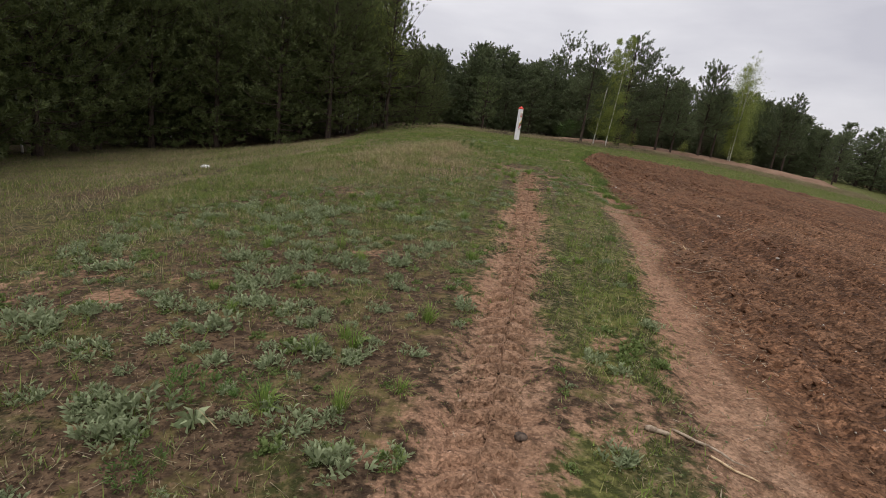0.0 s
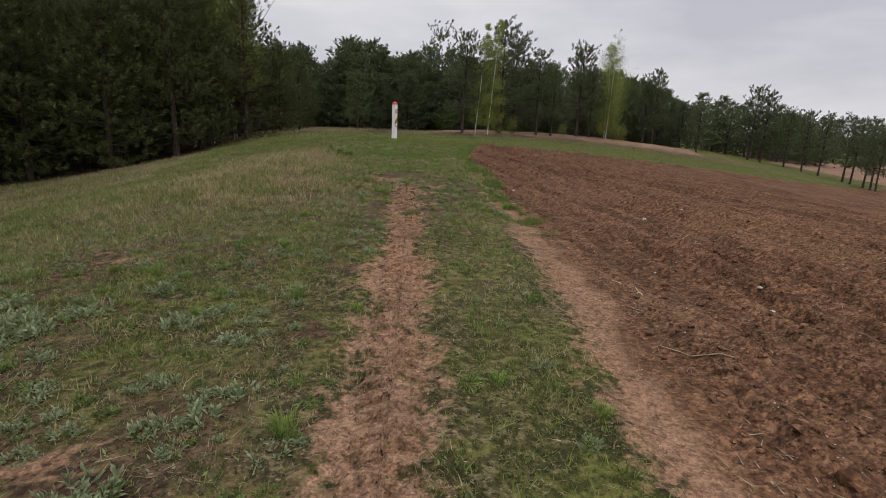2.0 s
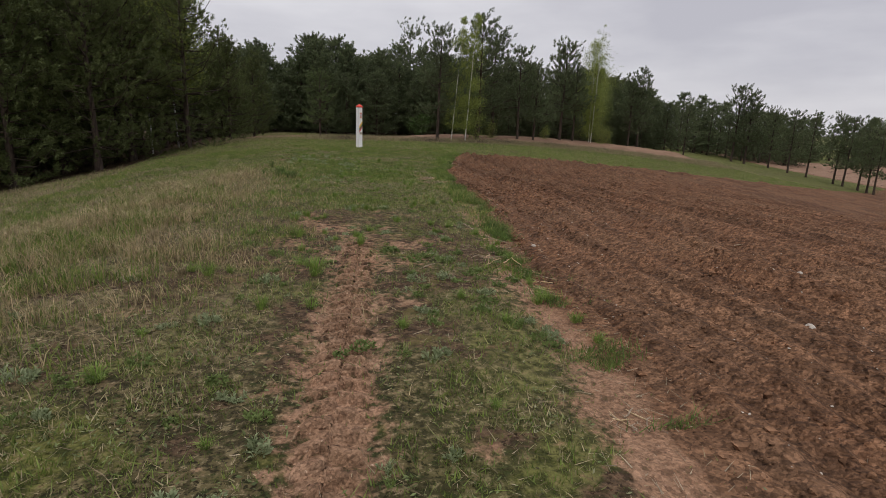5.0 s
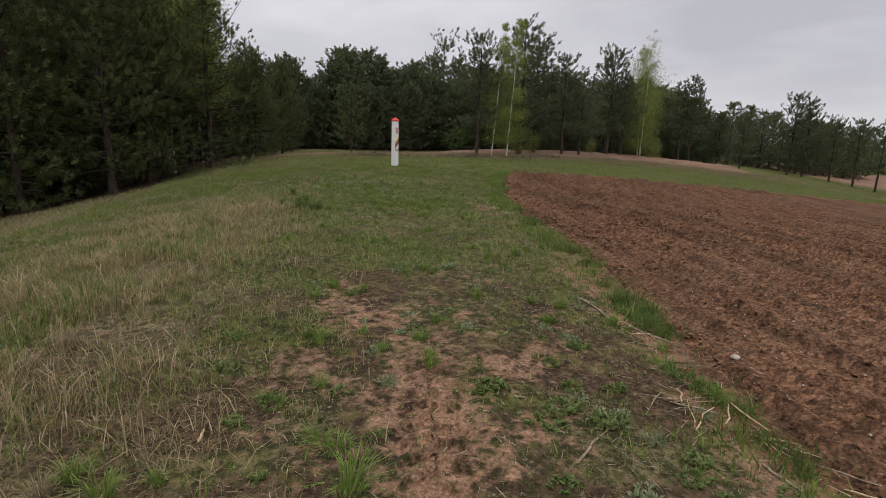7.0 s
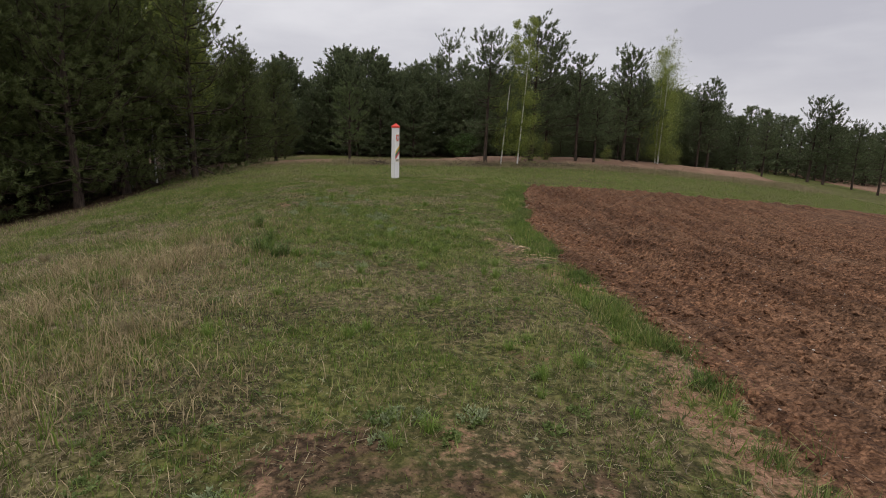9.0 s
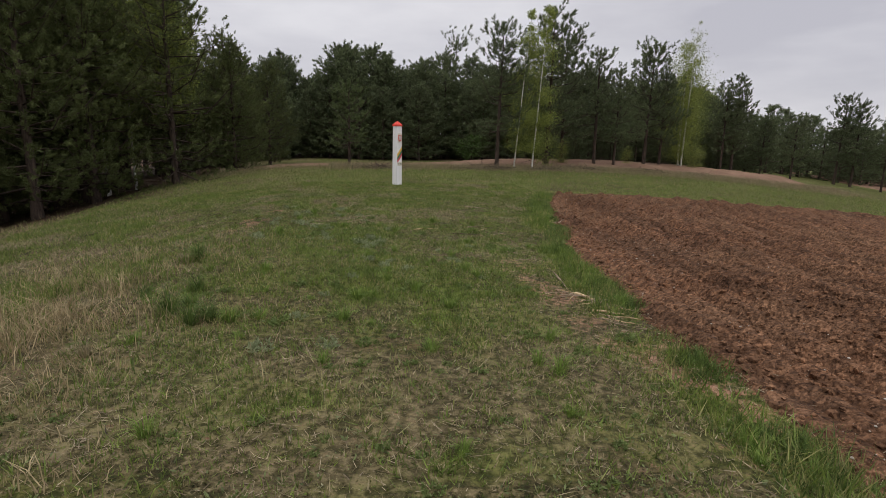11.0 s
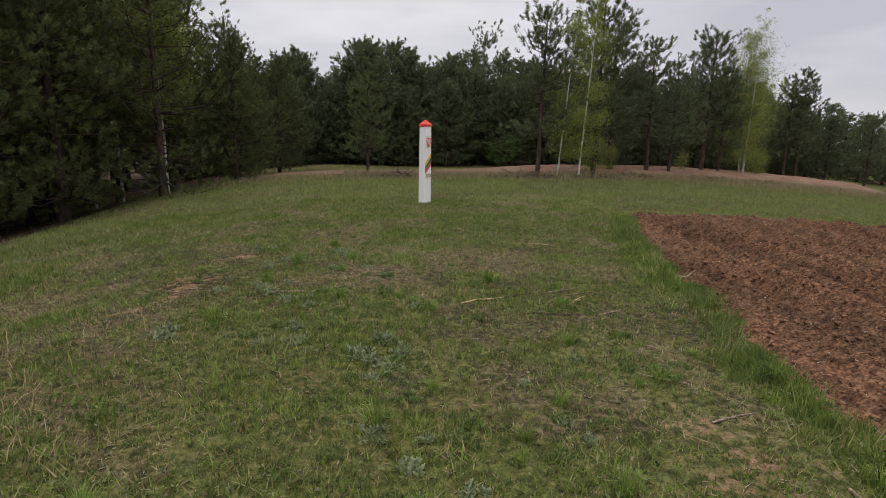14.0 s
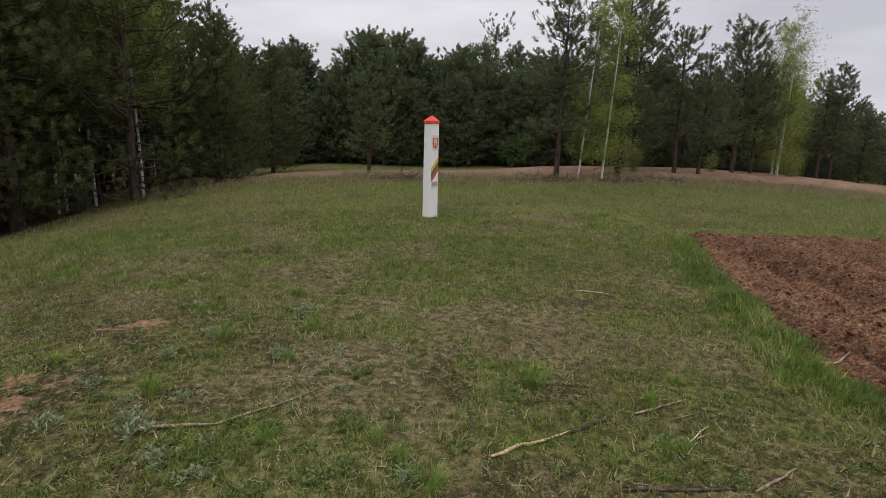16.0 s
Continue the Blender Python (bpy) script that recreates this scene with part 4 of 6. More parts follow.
# wood on the low side: a nose of pines that comes near, and the long edge
NOSE = [
    (-2.7, 45.4, 6.3, 2), (-7.0, 39.8, 11.5, 1), (-7.9, 37.2, 11.5, 0), (-3.4, 47.5, 7.2, 2), (-8.3, 41.8, 12.0, 1), (-10.2, 39.5, 12.5, 0),
    (-10.6, 44.3, 12.0, 2), (-13.0, 47.5, 12.5, 1), (-5.6, 46.0, 10.5, 1), (-1.6, 50.5, 6.0, 2), (-16.0, 49.0, 12.0, 0),
]
for x, y, h, k in NOSE:
    plant(pine_edge[k], place(None, x, y, h / (9.0 if k == 2 else 12.0), rng.uniform(0, 360)), "dense dark pine at the wood's edge", "tree", "pines of the wood")
for x, y, k in ((-10.8, 35.6, 0), (-13.2, 38.6, 1), (-14.6, 35.2, 0), (-17.2, 37.2, 1), (-12.6, 42.4, 0), (-15.8, 42.0, 1), (-17.8, 33.4, 0), (-18.4, 44.5, 1)):
    plant(pine_rim[k], place(None, x, y, rng.uniform(0.85, 1.05), rng.uniform(0, 360)), "dense dark pine at the wood's edge", "tree", "pines of the wood")
plant(pine_nose, place(None, -4.6, 42.1, 1.0, 200), "open-grown pine with long bare lower limbs", "tree", "pines of the wood")
for y in np.arange(6, 54, 2.5):
    x = -19.5 - 0.10 * max(0, y - 28) + rng.normal(0, 0.8)
    k = int(rng.integers(0, 2))
    plant(pine_rim[k], place(None, x, y + rng.normal(0, 0.5), rng.uniform(0.9, 1.2), rng.uniform(0, 360)), "dense dark pine at the wood's edge", "tree", "pines of the wood")
for x0 in (-23.5, -27.5, -32):
    for y in np.arange(4, 66, 3.4):
        x = x0 - 0.10 * max(0, y - 28) + rng.normal(0, 0.9)
        plant(pine_wood[int(rng.integers(0, 2))], place(None, x, y + rng.normal(0, 0.8), rng.uniform(0.9, 1.2), rng.uniform(0, 360)), "dark pine inside the wood", "tree", "pines of the wood")
for x, y in ((-12, 53), (-8.5, 52), (-15, 55), (-9.5, 57), (-18, 58), (-13, 60), (-20, 54), (-8, 48), (-12, 50.5)):
    plant(pine_wood[int(rng.integers(0, 2))], place(None, x + rng.normal(0, 0.5), y, rng.uniform(0.8, 1.05), rng.uniform(0, 360)), "dark pine inside the wood", "tree", "pines of the wood")
for x, y, h in ((-20.5, 36.5, 12), (-21.0, 38.5, 13), (-20.2, 40.6, 11), (-22.0, 33.0, 12), (-20.8, 27.0, 11), (-21.5, 24.0, 12), (-6.5, 49.0, 12.5), (-8.8, 46.0, 12.5), (-17.5, 51.0, 12), (-21.8, 42.0, 12), (-8.4, 44.6, 12.0), (-23.0, 18.0, 12)):
    plant(birch_wood, place(None, x, y, h / 11.0, rng.uniform(0, 360)), "thin birch with pale trunk among the pines", "tree", "birches of the wood")

for x, y, h in ((-4.95, 43.5, 11.4), (-7.2, 44.9, 12.6)):
    plant(birch_nose, place(None, x, y, h / 11.0, 70 * x), "birch with fresh bright leaves behind a pine", "tree", "birches of the wood")
for x0 in np.arange(-31, -8, 3.3):
    for y in np.arange(54, 72, 3.6):
        if x0 > -14 and y < 56:
            continue
        plant(pine_wood[int(rng.integers(0, 2))], place(None, x0 + rng.normal(0, 0.8), y + rng.normal(0, 0.8), rng.uniform(0.85, 1.1), rng.uniform(0, 360), wide=1.2), "dark pine inside the wood", "tree", "pines of the wood")

# wood behind the strip
for row_y, gap, size in ((58.0, 2.0, 0.64), (60.2, 1.9, 0.74), (63.0, 2.2, 0.80), (67.0, 2.8, 0.86)):
    for x in np.arange(-8, 44, gap):
        y = row_y + 0.16 * max(0, x - 12) + rng.normal(0, 0.8)
        h = size * rng.uniform(0.82, 1.18) * (0.92 if x > 18 else 1.0)
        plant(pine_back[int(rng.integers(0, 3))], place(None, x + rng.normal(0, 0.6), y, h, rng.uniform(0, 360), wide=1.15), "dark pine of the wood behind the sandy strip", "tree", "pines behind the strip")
for x in np.arange(36, 84, 2.2):
    for y0 in (76, 82):
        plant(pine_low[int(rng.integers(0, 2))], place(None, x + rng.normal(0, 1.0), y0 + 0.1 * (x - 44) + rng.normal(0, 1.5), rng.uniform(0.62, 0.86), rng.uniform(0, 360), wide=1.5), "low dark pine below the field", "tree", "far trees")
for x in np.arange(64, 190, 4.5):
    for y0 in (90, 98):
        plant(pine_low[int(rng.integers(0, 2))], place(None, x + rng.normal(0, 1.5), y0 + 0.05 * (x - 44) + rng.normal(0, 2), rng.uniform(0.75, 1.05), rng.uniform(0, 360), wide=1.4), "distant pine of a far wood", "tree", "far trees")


# ---- grass and litter ----
def blade_mesh(name, rng, x, y, h, w, lean, mat, segments=1, label=""):
    """Grass blades rooted in the ground, joined into one sheet of stuff."""
    n = len(x)
    z = ground_z(x, y) - 0.004
    root_p = np.column_stack([x, y, z])
    a, f = rng.uniform(0, 2 * math.pi, n), rng.uniform(0, 2 * math.pi, n)
    side = np.column_stack([np.cos(f), np.sin(f), np.zeros(n)]) * (w * rng.uniform(0.7, 1.3, n))[:, None]
    bend = np.column_stack([np.cos(a), np.sin(a), np.zeros(n)]) * (h * lean * np.abs(rng.normal(0, 1, n)))[:, None]
    up = np.column_stack([np.zeros(n), np.zeros(n), h])
    if segments == 1:
        v = np.stack([root_p - side, root_p + side, root_p + up + bend], 1).reshape(-1, 3)
        faces = np.arange(3 * n).reshape(-1, 3)
    else:
        m = root_p + up * 0.6 + bend * 0.3
        tip = root_p + up * 0.95 + bend
        v = np.stack([root_p - side, root_p + side, m - side * 0.8, m + side * 0.8, tip], 1).reshape(-1, 3)
        k = (np.arange(n) * 5)[:, None]
        faces = np.stack([k + [0, 1, 3], k + [0, 3, 2], k + [2, 3, 4]], 1).reshape(-1, 3)
    ob = new(name, mesh_from(name, v, faces, mat))
    return tagged(ob, label, "grass", kind="stuff")


def scatter(rng, n, x0, x1, y0, y1):
    return rng.uniform(x0, x1, n), rng.uniform(y0, y1, n)


def clear_of_field(x, y, margin=0.02):
    return in_field(x, y) < margin


gr = np.random.default_rng(31)
x, y = scatter(gr, 1150000, -5.0, 8.6, 0.9, 34.5)
bare, dry, lush = masks(x, y)
patchy = step(0.42, 0.60, fbm(x, y, 0.19, 61, 3)) * (0.35 + 0.65 * step(0.40, 0.58, fbm(x, y, 0.9, 62)))
keep = gr.random(len(x)) < np.clip((1 - 0.86 * bare) ** 2 * (0.10 + 0.95 * patchy + 0.50 * lush + 0.3 * step(2.0, 0.5, x) * step(14, 7, y) * step(5, 9, y)) * (1 - 0.8 * crumbly(x, y)), 0, 1)
keep &= clear_of_field(x, y, -0.03)
x, y, lush, dry = x[keep], y[keep], lush[keep], dry[keep]
rich = gr.random(len(x)) < lush * 0.75
tone = gr.random(len(x)) < 0.18 + 0.5 * dry
h = gr.uniform(0.014, 0.058, len(x)) * (1 - 0.35 * step(14, 20, y)) * (0.75 + 0.7 * fbm(x, y, 0.5, 67, 2)) * (1 + 0.4 * step(10, 20, y)) * (1 + 0.8 * step(0.5, -2.5, x))
blade_mesh("short_grass", gr, x[~rich & ~tone], y[~rich & ~tone], h[~rich & ~tone], 0.0034 + 0.00007 * y[~rich & ~tone], 0.8, M_grass, 1, "short patchy green meadow grass")
blade_mesh("withered_grass", gr, x[~rich & tone], y[~rich & tone], h[~rich & tone] * 0.75, 0.0028 + 0.00007 * y[~rich & tone], 1.6, M_straw, 1, "short withered straw-coloured grass")
edge_boost = 1 + (1.2 + 0.3 * step(15, 18, y[rich])) * np.exp(-((in_field(x[rich], y[rich]) + 0.3) / 0.22) ** 2)
blade_mesh("lush_grass", gr, x[rich], y[rich], h[rich] * 1.25 * edge_boost, 0.0038 + 0.00008 * y[rich], 0.7, M_lush, 1, "fresh green grass on the ridge")

x, y = scatter(gr, 300000, -1.5, 7.4, 17.5, 31.5)
bare, dry, lush = masks(x, y)
keep = gr.random(len(x)) < np.clip((1 - bare) ** 2 * (0.04 + 0.7 * lush * step(0.40, 0.60, fbm(x, y, 0.28, 74, 3)) + 0.3 * step(0.5, 0.62, fbm(x, y, 0.28, 74, 3))) * (1 - 0.9 * crumbly(x, y)), 0, 1)
keep &= clear_of_field(x, y, -0.05)
x, y, lush = x[keep], y[keep], lush[keep]
blade_mesh("meadow_grass", gr, x, y, gr.uniform(0.015, 0.05, len(x)) * (0.8 + 0.9 * lush), 0.0024 + 0.00006 * y, 0.8, M_lush, 1, "fine fresh green meadow turf")

# fine mossy turf on the ridge
x, y = scatter(gr, 290000, -1.0, 6.6, 1.5, 33.0)
bare, dry, lush = masks(x, y)
keep = (gr.random(len(x)) < (1 - 0.95 * bare) * (0.25 + 0.75 * step(0.36, 0.58, fbm(x, y, 0.24, 81, 3))) * (1 - 0.5 * crumbly(x, y))) & clear_of_field(x, y, -0.08)
x, y = x[keep], y[keep]
blade_mesh("fine_turf", gr, x, y, gr.uniform(0.010, 0.028, len(x)), np.full(len(x), 0.0040), 1.1, M_turf, 1, "fine yellow-green mossy turf on the ridge")

# matted old hay between the living grass
x, y = scatter(gr, 380000, -5.0, 7.6, 0.9, 33.5)
bare, dry, lush = masks(x, y)
shoulder = np.exp(-((x + 0.9 - 0.03 * (y - 17)) / 2.2) ** 2) * step(7.5, 12.0, y) * step(27, 21, y)
clump = step(0.36, 0.60, fbm(x, y, 0.33, 75, 3))
keep = gr.random(len(x)) < (1 - 0.92 * bare) ** 2 * np.clip(0.08 + 0.40 * clump + 0.55 * dry * clump + 0.75 * shoulder - 0.22 * lush, 0, 1)
keep &= clear_of_field(x, y, -0.02)
x, y, shoulder = x[keep], y[keep], shoulder[keep]
pale = gr.random(len(x)) < 0.30 + 0.30 * step(0.42, 0.6, fbm(x, y, 0.7, 76))
h = gr.uniform(0.008, 0.024, len(x)) * (1 + 0.9 * shoulder)
blade_mesh("matted_hay", gr, x[~pale], y[~pale], h[~pale], np.full((~pale).sum(), 0.0034) + 0.00004 * y[~pale], 3.2, M_hay, 1, "matted brown hay lying between the grass")
blade_mesh("matted_straw", gr, x[pale], y[pale], h[pale], np.full(pale.sum(), 0.0030) + 0.00004 * y[pale], 3.2, M_straw, 1, "matted pale straw lying between the grass")

# dense dark grass along the field's border
y = gr.uniform(9.5, 31.5, 80000)
x = field_edge(y) + gr.normal(-0.20, 0.13, len(y)) + 0.5 * (fbm(y, y * 0, 1.7, 77) - 0.5)
keep = gr.random(len(x)) < 0.7 * step(0.50, 0.66, fbm(x, y, 0.55, 78, 3) + 0.07 * step(15, 19, y) - 0.06 * step(15, 12, y))
x, y = x[keep], y[keep]
blade_mesh("border_grass", gr, x, y, gr.uniform(0.03, 0.12, len(x)) * (0.5 + fbm(x, y, 0.3, 79, 2)), 0.0028 + 0.00006 * y, 0.8, M_border, 1, "dense dark green grass along the field's border")

# tall half-dry grass on the shoulder of the ridge
x, y = scatter(gr, 340000, -6.0, 2.2, 8.5, 27.0)
straw = np.exp(-((x + 0.9 - 0.03 * (y - 17)) / 1.8) ** 2) * step(9.5, 13.5, y) * step(26, 20.5, y)
keep = gr.random(len(x)) < straw * (0.12 + 0.9 * step(0.38, 0.62, fbm(x, y, 0.45, 63, 2)))
x, y, straw = x[keep], y[keep], straw[keep]
green = gr.random(len(x)) < 0.55 * step(0.44, 0.60, fbm(x, y, 0.6, 73)) + 0.14 + 0.3 * step(20, 26, y)
h = gr.uniform(0.05, 0.26, len(x)) * (0.45 + 0.6 * straw) * (0.55 + 0.9 * fbm(x, y, 0.35, 72, 2))
blade_mesh("tall_dry_grass", gr, x[~green], y[~green], h[~green], np.full((~green).sum(), 0.0030), 0.95, M_gold, 2, "tall dry straw-coloured grass on the slope")
blade_mesh("tall_green_grass", gr, x[green], y[green], h[green] * 0.85, np.full(green.sum(), 0.0034), 0.6, M_lush, 2, "tall green grass among the straw")

# slope towards the wood, and the grass strip beyond the post
x, y = scatter(gr, 130000, -21, -5.2, 3, 52)
keep = gr.random(len(x)) < (0.35 + 0.65 * step(0.4, 0.6, fbm(x, y, 1.2, 64))) * (1 - 0.93 * wood_floor(x, y))
x, y = x[keep], y[keep]
d = gr.random(len(x)) < 0.35 + 0.4 * step(0.45, 0.6, fbm(x, y, 3.0, 65))
h = gr.uniform(0.05, 0.16, len(x))
blade_mesh("slope_grass", gr, x[~d], y[~d], h[~d], np.full((~d).sum(), 0.006), 0.7, M_grass, 1, "rough green grass on the slope to the wood")
blade_mesh("slope_straw", gr, x[d], y[d], h[d], np.full(d.sum(), 0.005), 0.8, M_straw, 1, "rough dry grass on the slope to the wood")
x, y = scatter(gr, 230000, -6, 42, 29.5, 50)
keep = (y < strip_near(x) + 0.3) & (in_field(x, y) < -0.05) & ((y > 34.4) | (x > 8.8)) & (gr.random(len(x)) < np.clip(1.3 - x / 60, 0.2, 1))
x, y = x[keep], y[keep]
near_strip = step(4.5, 0.5, strip_near(x) - y)
d = gr.random(len(x)) < 0.12 + 0.62 * near_strip
h = gr.uniform(0.03, 0.10, len(x)) * (1 + 2.6 * near_strip * gr.random(len(x)))
blade_mesh("far_grass", gr, x[~d], y[~d], h[~d], np.full((~d).sum(), 0.006), 0.6, M_lush, 1, "green grass strip beyond the field")
blade_mesh("far_dry_grass", gr, x[d], y[d], h[d] * 1.2, np.full(d.sum(), 0.006), 0.6, M_straw, 1, "tall dry grass along the sandy strip")

# small leaves of low herbs
x, y = scatter(gr, 220000, -4.5, 6.8, 0.9, 31)
bare, dry, lush = masks(x, y)
keep = gr.random(len(x)) < (1 - 0.88 * bare) ** 2 * (1 - 0.6 * crumbly(x, y)) * step(0.42, 0.62, fbm(x, y, 0.3, 68, 3)) * (1 - 0.5 * dry) * clear_of_field(x, y, -0.05)
x, y = x[keep], y[keep]
n = len(x)
c = np.column_stack([x, y, ground_z(x, y) + gr.uniform(0.003, 0.03, n)])
a = gr.uniform(0, 2 * math.pi, n)
l_ = gr.uniform(0.006, 0.017, n)[:, None]
along = np.column_stack([np.cos(a), np.sin(a), gr.normal(0.2, 0.5, n)]) * l_
across = np.column_stack([-np.sin(a), np.cos(a), gr.normal(0, 0.5, n)]) * l_ * 0.38
v = np.stack([c - along, c + across, c + along, c - across], 1).reshape(-1, 3)
tagged(new("herb_leaves", mesh_from("herb_leaves", v, np.arange(4 * n).reshape(-1, 4), M_herb)), "small leaves of low meadow herbs", "herbs", kind="stuff")

# tall dry fringe along the strip
x = gr.uniform(2, 42, 26000)
y = strip_near(x) - 0.2 - gr.exponential(1.0, len(x))
keep = y > 38
x, y = x[keep], y[keep]
blade_mesh("dry_fringe", gr, x, y, gr.uniform(0.12, 0.45, len(x)), np.full(len(x), 0.008), 0.5, M_straw, 1, "tall dry grass fringe before the sandy strip")

# flat straw litter
x, y = scatter(gr, 100000, -5, 8.6, 0.9, 33)
bare, dry, lush = masks(x, y)
keep = gr.random(len(x)) < (0.22 + 0.6 * dry) * (1 - 0.82 * bare) * step(0.3, 0.6, fbm(x, y, 0.6, 66))
keep &= clear_of_field(x, y, 0.5)
x, y = x[keep], y[keep]
n = len(x)
z = ground_z(x, y) + gr.uniform(0.002, 0.012, n) + 0.05 * step(-0.05, 0.25, in_field(x, y))
a = gr.uniform(0, 2 * math.pi, n)
length = gr.uniform(0.006, 0.028, n) * (1 - 0.3 * step(14, 18, y)) * (1 + 1.6 * (gr.random(n) < 0.04)) * (1 + 1.1 * dry[keep])
along = np.column_stack([np.cos(a) * length, np.sin(a) * length, gr.normal(0, 0.12, n) * length])
across = np.column_stack([-np.sin(a), np.cos(a), gr.normal(0, 0.4, n)]) * 0.0017
c = np.column_stack([x, y, z])
v = np.stack([c - along - across, c - along + across, c + along + across * 0.6, c + along - across * 0.6], 1).reshape(-1, 3)
tagged(new("straw_litter", mesh_from("straw_litter", v, np.arange(4 * n).reshape(-1, 4), M_litter)), "dead straw and stalk bits scattered on the ground", "litter", kind="stuff")


# coarser stalk bits along the field's border
y = gr.uniform(1.5, 24, 2600)
x = field_edge(y) + gr.normal(-0.25, 0.35, len(y))
keep = gr.random(len(x)) < 0.25 + 0.75 * step(0.45, 0.6, fbm(x, y, 0.9, 69))
x, y = x[keep], y[keep]
n = len(x)
z = ground_z(x, y, 0.0) + 0.012 + gr.uniform(0.0, 0.012, n)
a = gr.normal(1.3, 0.7, n)
length = gr.uniform(0.015, 0.07, n)
along = np.column_stack([np.cos(a) * length, np.sin(a) * length, gr.normal(0, 0.15, n) * length])
across = np.column_stack([-np.sin(a), np.cos(a), gr.normal(0, 0.3, n)]) * gr.uniform(0.0015, 0.004, n)[:, None]
lift = np.array([0, 0, 1.0]) * gr.uniform(0.002, 0.005, n)[:, None]
c = np.column_stack([x, y, z])
v = np.stack([c - along - across, c - along + across, c + along, c - along + lift], 1).reshape(-1, 3)
k = (np.arange(n) * 4)[:, None]
f = np.stack([k + [0, 1, 2], k + [1, 3, 2], k + [3, 0, 2]], 1).reshape(-1, 3)
tagged(new("stalk_bits", mesh_from("stalk_bits", v, f, M_litter)), "broken dry stalk bits along the field's border", "litter", kind="stuff")


# ---- clods and pebbles ----
def lumps(name, rng, x, y, z, size, mat, label, category, fine=False):
    """Irregular small lumps: eight facets, or twenty for the larger ones."""
    n = len(x)
    if fine:
        bm = bmesh.new()
        bmesh.ops.create_icosphere(bm, subdivisions=1, radius=1.0)
        unit = np.array([v.co[:] for v in bm.verts])
        tri = np.array([[v.index for v in f.verts] for f in bm.faces])
        bm.free()
    else:
        unit = np.array([(1, 0, 0), (-1, 0, 0), (0, 1, 0), (0, -1, 0), (0, 0, 1), (0, 0, -1)], float)
        tri = np.array([(0, 2, 4), (2, 1, 4), (1, 3, 4), (3, 0, 4), (2, 0, 5), (1, 2, 5), (3, 1, 5), (0, 3, 5)])
    k = len(unit)
    v = unit[None] * rng.uniform(0.60, 1.25, (n, k, 1)) * rng.uniform(0.65, 1.35, (n, 1, 3))
    v[:, :, 2] *= 0.75
    v = v * size[:, None, None] + np.column_stack([x, y, z])[:, None, :]
    f = (tri[None] + (np.arange(n) * k)[:, None, None]).reshape(-1, 3)
    return tagged(new(name, mesh_from(name, v.reshape(-1, 3), f, mat, False)), label, category, kind="stuff")


def field_z(x, y):
    row = x - field_edge(y) + 0.10 * (fbm(x, y, 2.5, 41) - 0.5)
    furrow = (0.046 + 0.020 * step(16, 22, y)) * np.sin(row * 2 * math.pi / 0.36) + 0.045 * np.sin(row * 2 * math.pi / 1.45 + 1.0)
    crumb = 0.100 * (fbm(x, y, 0.34, 42, 4) - 0.5) + 0.05 * np.maximum(0, fbm(x, y, 0.16, 43, 2) - 0.55)
    return ground_z(x, y, 0.0) + step(-0.12, 0.35, in_field(x, y)) * (0.012 + furrow * (0.5 + fbm(x, y, 1.8, 44)) + crumb)


y = gr.uniform(0.5, 32.5, 17000)
x = field_edge(y) + gr.exponential(3.4, len(y)) - 0.25
keep = (in_field(x, y) > -0.25) & (x < 22)
x, y = x[keep], y[keep]
size = 0.006 + 0.010 * gr.random(len(x)) + 0.030 * gr.random(len(x)) ** 7
size *= 0.85 * (1 + 0.6 * step(0.5, 0.65, fbm(x, y, 1.1, 71)))
tiny = size < 0.013
lumps("soil_crumbs", gr, x[tiny], y[tiny], field_z(x[tiny], y[tiny]) + 0.05 * size[tiny], size[tiny], M_clod, "loose fine crumbs on the ploughed field", "clods")
lumps("soil_clods", gr, x[~tiny], y[~tiny], field_z(x[~tiny], y[~tiny]) + 0.05 * size[~tiny], size[~tiny], M_clod, "loose crumbly clods on the ploughed field", "clods", True)
y = gr.uniform(17.0, 32.3, 5200)
x = field_edge(y) + gr.exponential(3.2, len(y)) - 0.1
keep = (in_field(x, y) > 0.0) & (x < 20)
x, y = x[keep], y[keep]
size = 0.010 + 0.034 * gr.random(len(x)) ** 3
lumps("field_clods", gr, x, y, field_z(x, y) + 0.1 * size, size, M_clod, "larger rough clods near the field's top", "clods", True)
y = gr.uniform(0.5, 32.0, 2600)
x = field_edge(y) + gr.exponential(3.0, len(y))
keep = (in_field(x, y) > 0.05) & (x < 22)
x, y = x[keep], y[keep]
size = 0.004 + 0.010 * gr.random(len(x)) ** 3
lumps("pebbles", gr, x, y, field_z(x, y) + 0.4 * size, size, M_stone, "pale pebbles strewn over the field", "pebbles")
x, y = scatter(gr, 22000, -4, 5.5, 1, 24)
bare, dry, lush = masks(x, y)
keep = (gr.random(len(x)) < 0.05 + 0.7 * bare) & (in_field(x, y) < 0.1)
x, y = x[keep], y[keep]
size = 0.0025 + 0.009 * gr.random(len(x)) ** 4
lumps("track_crumbs", gr, x, y, ground_z(x, y) + 0.2 * size, size, M_sand, "sand crumbs and grit on the track", "grit")


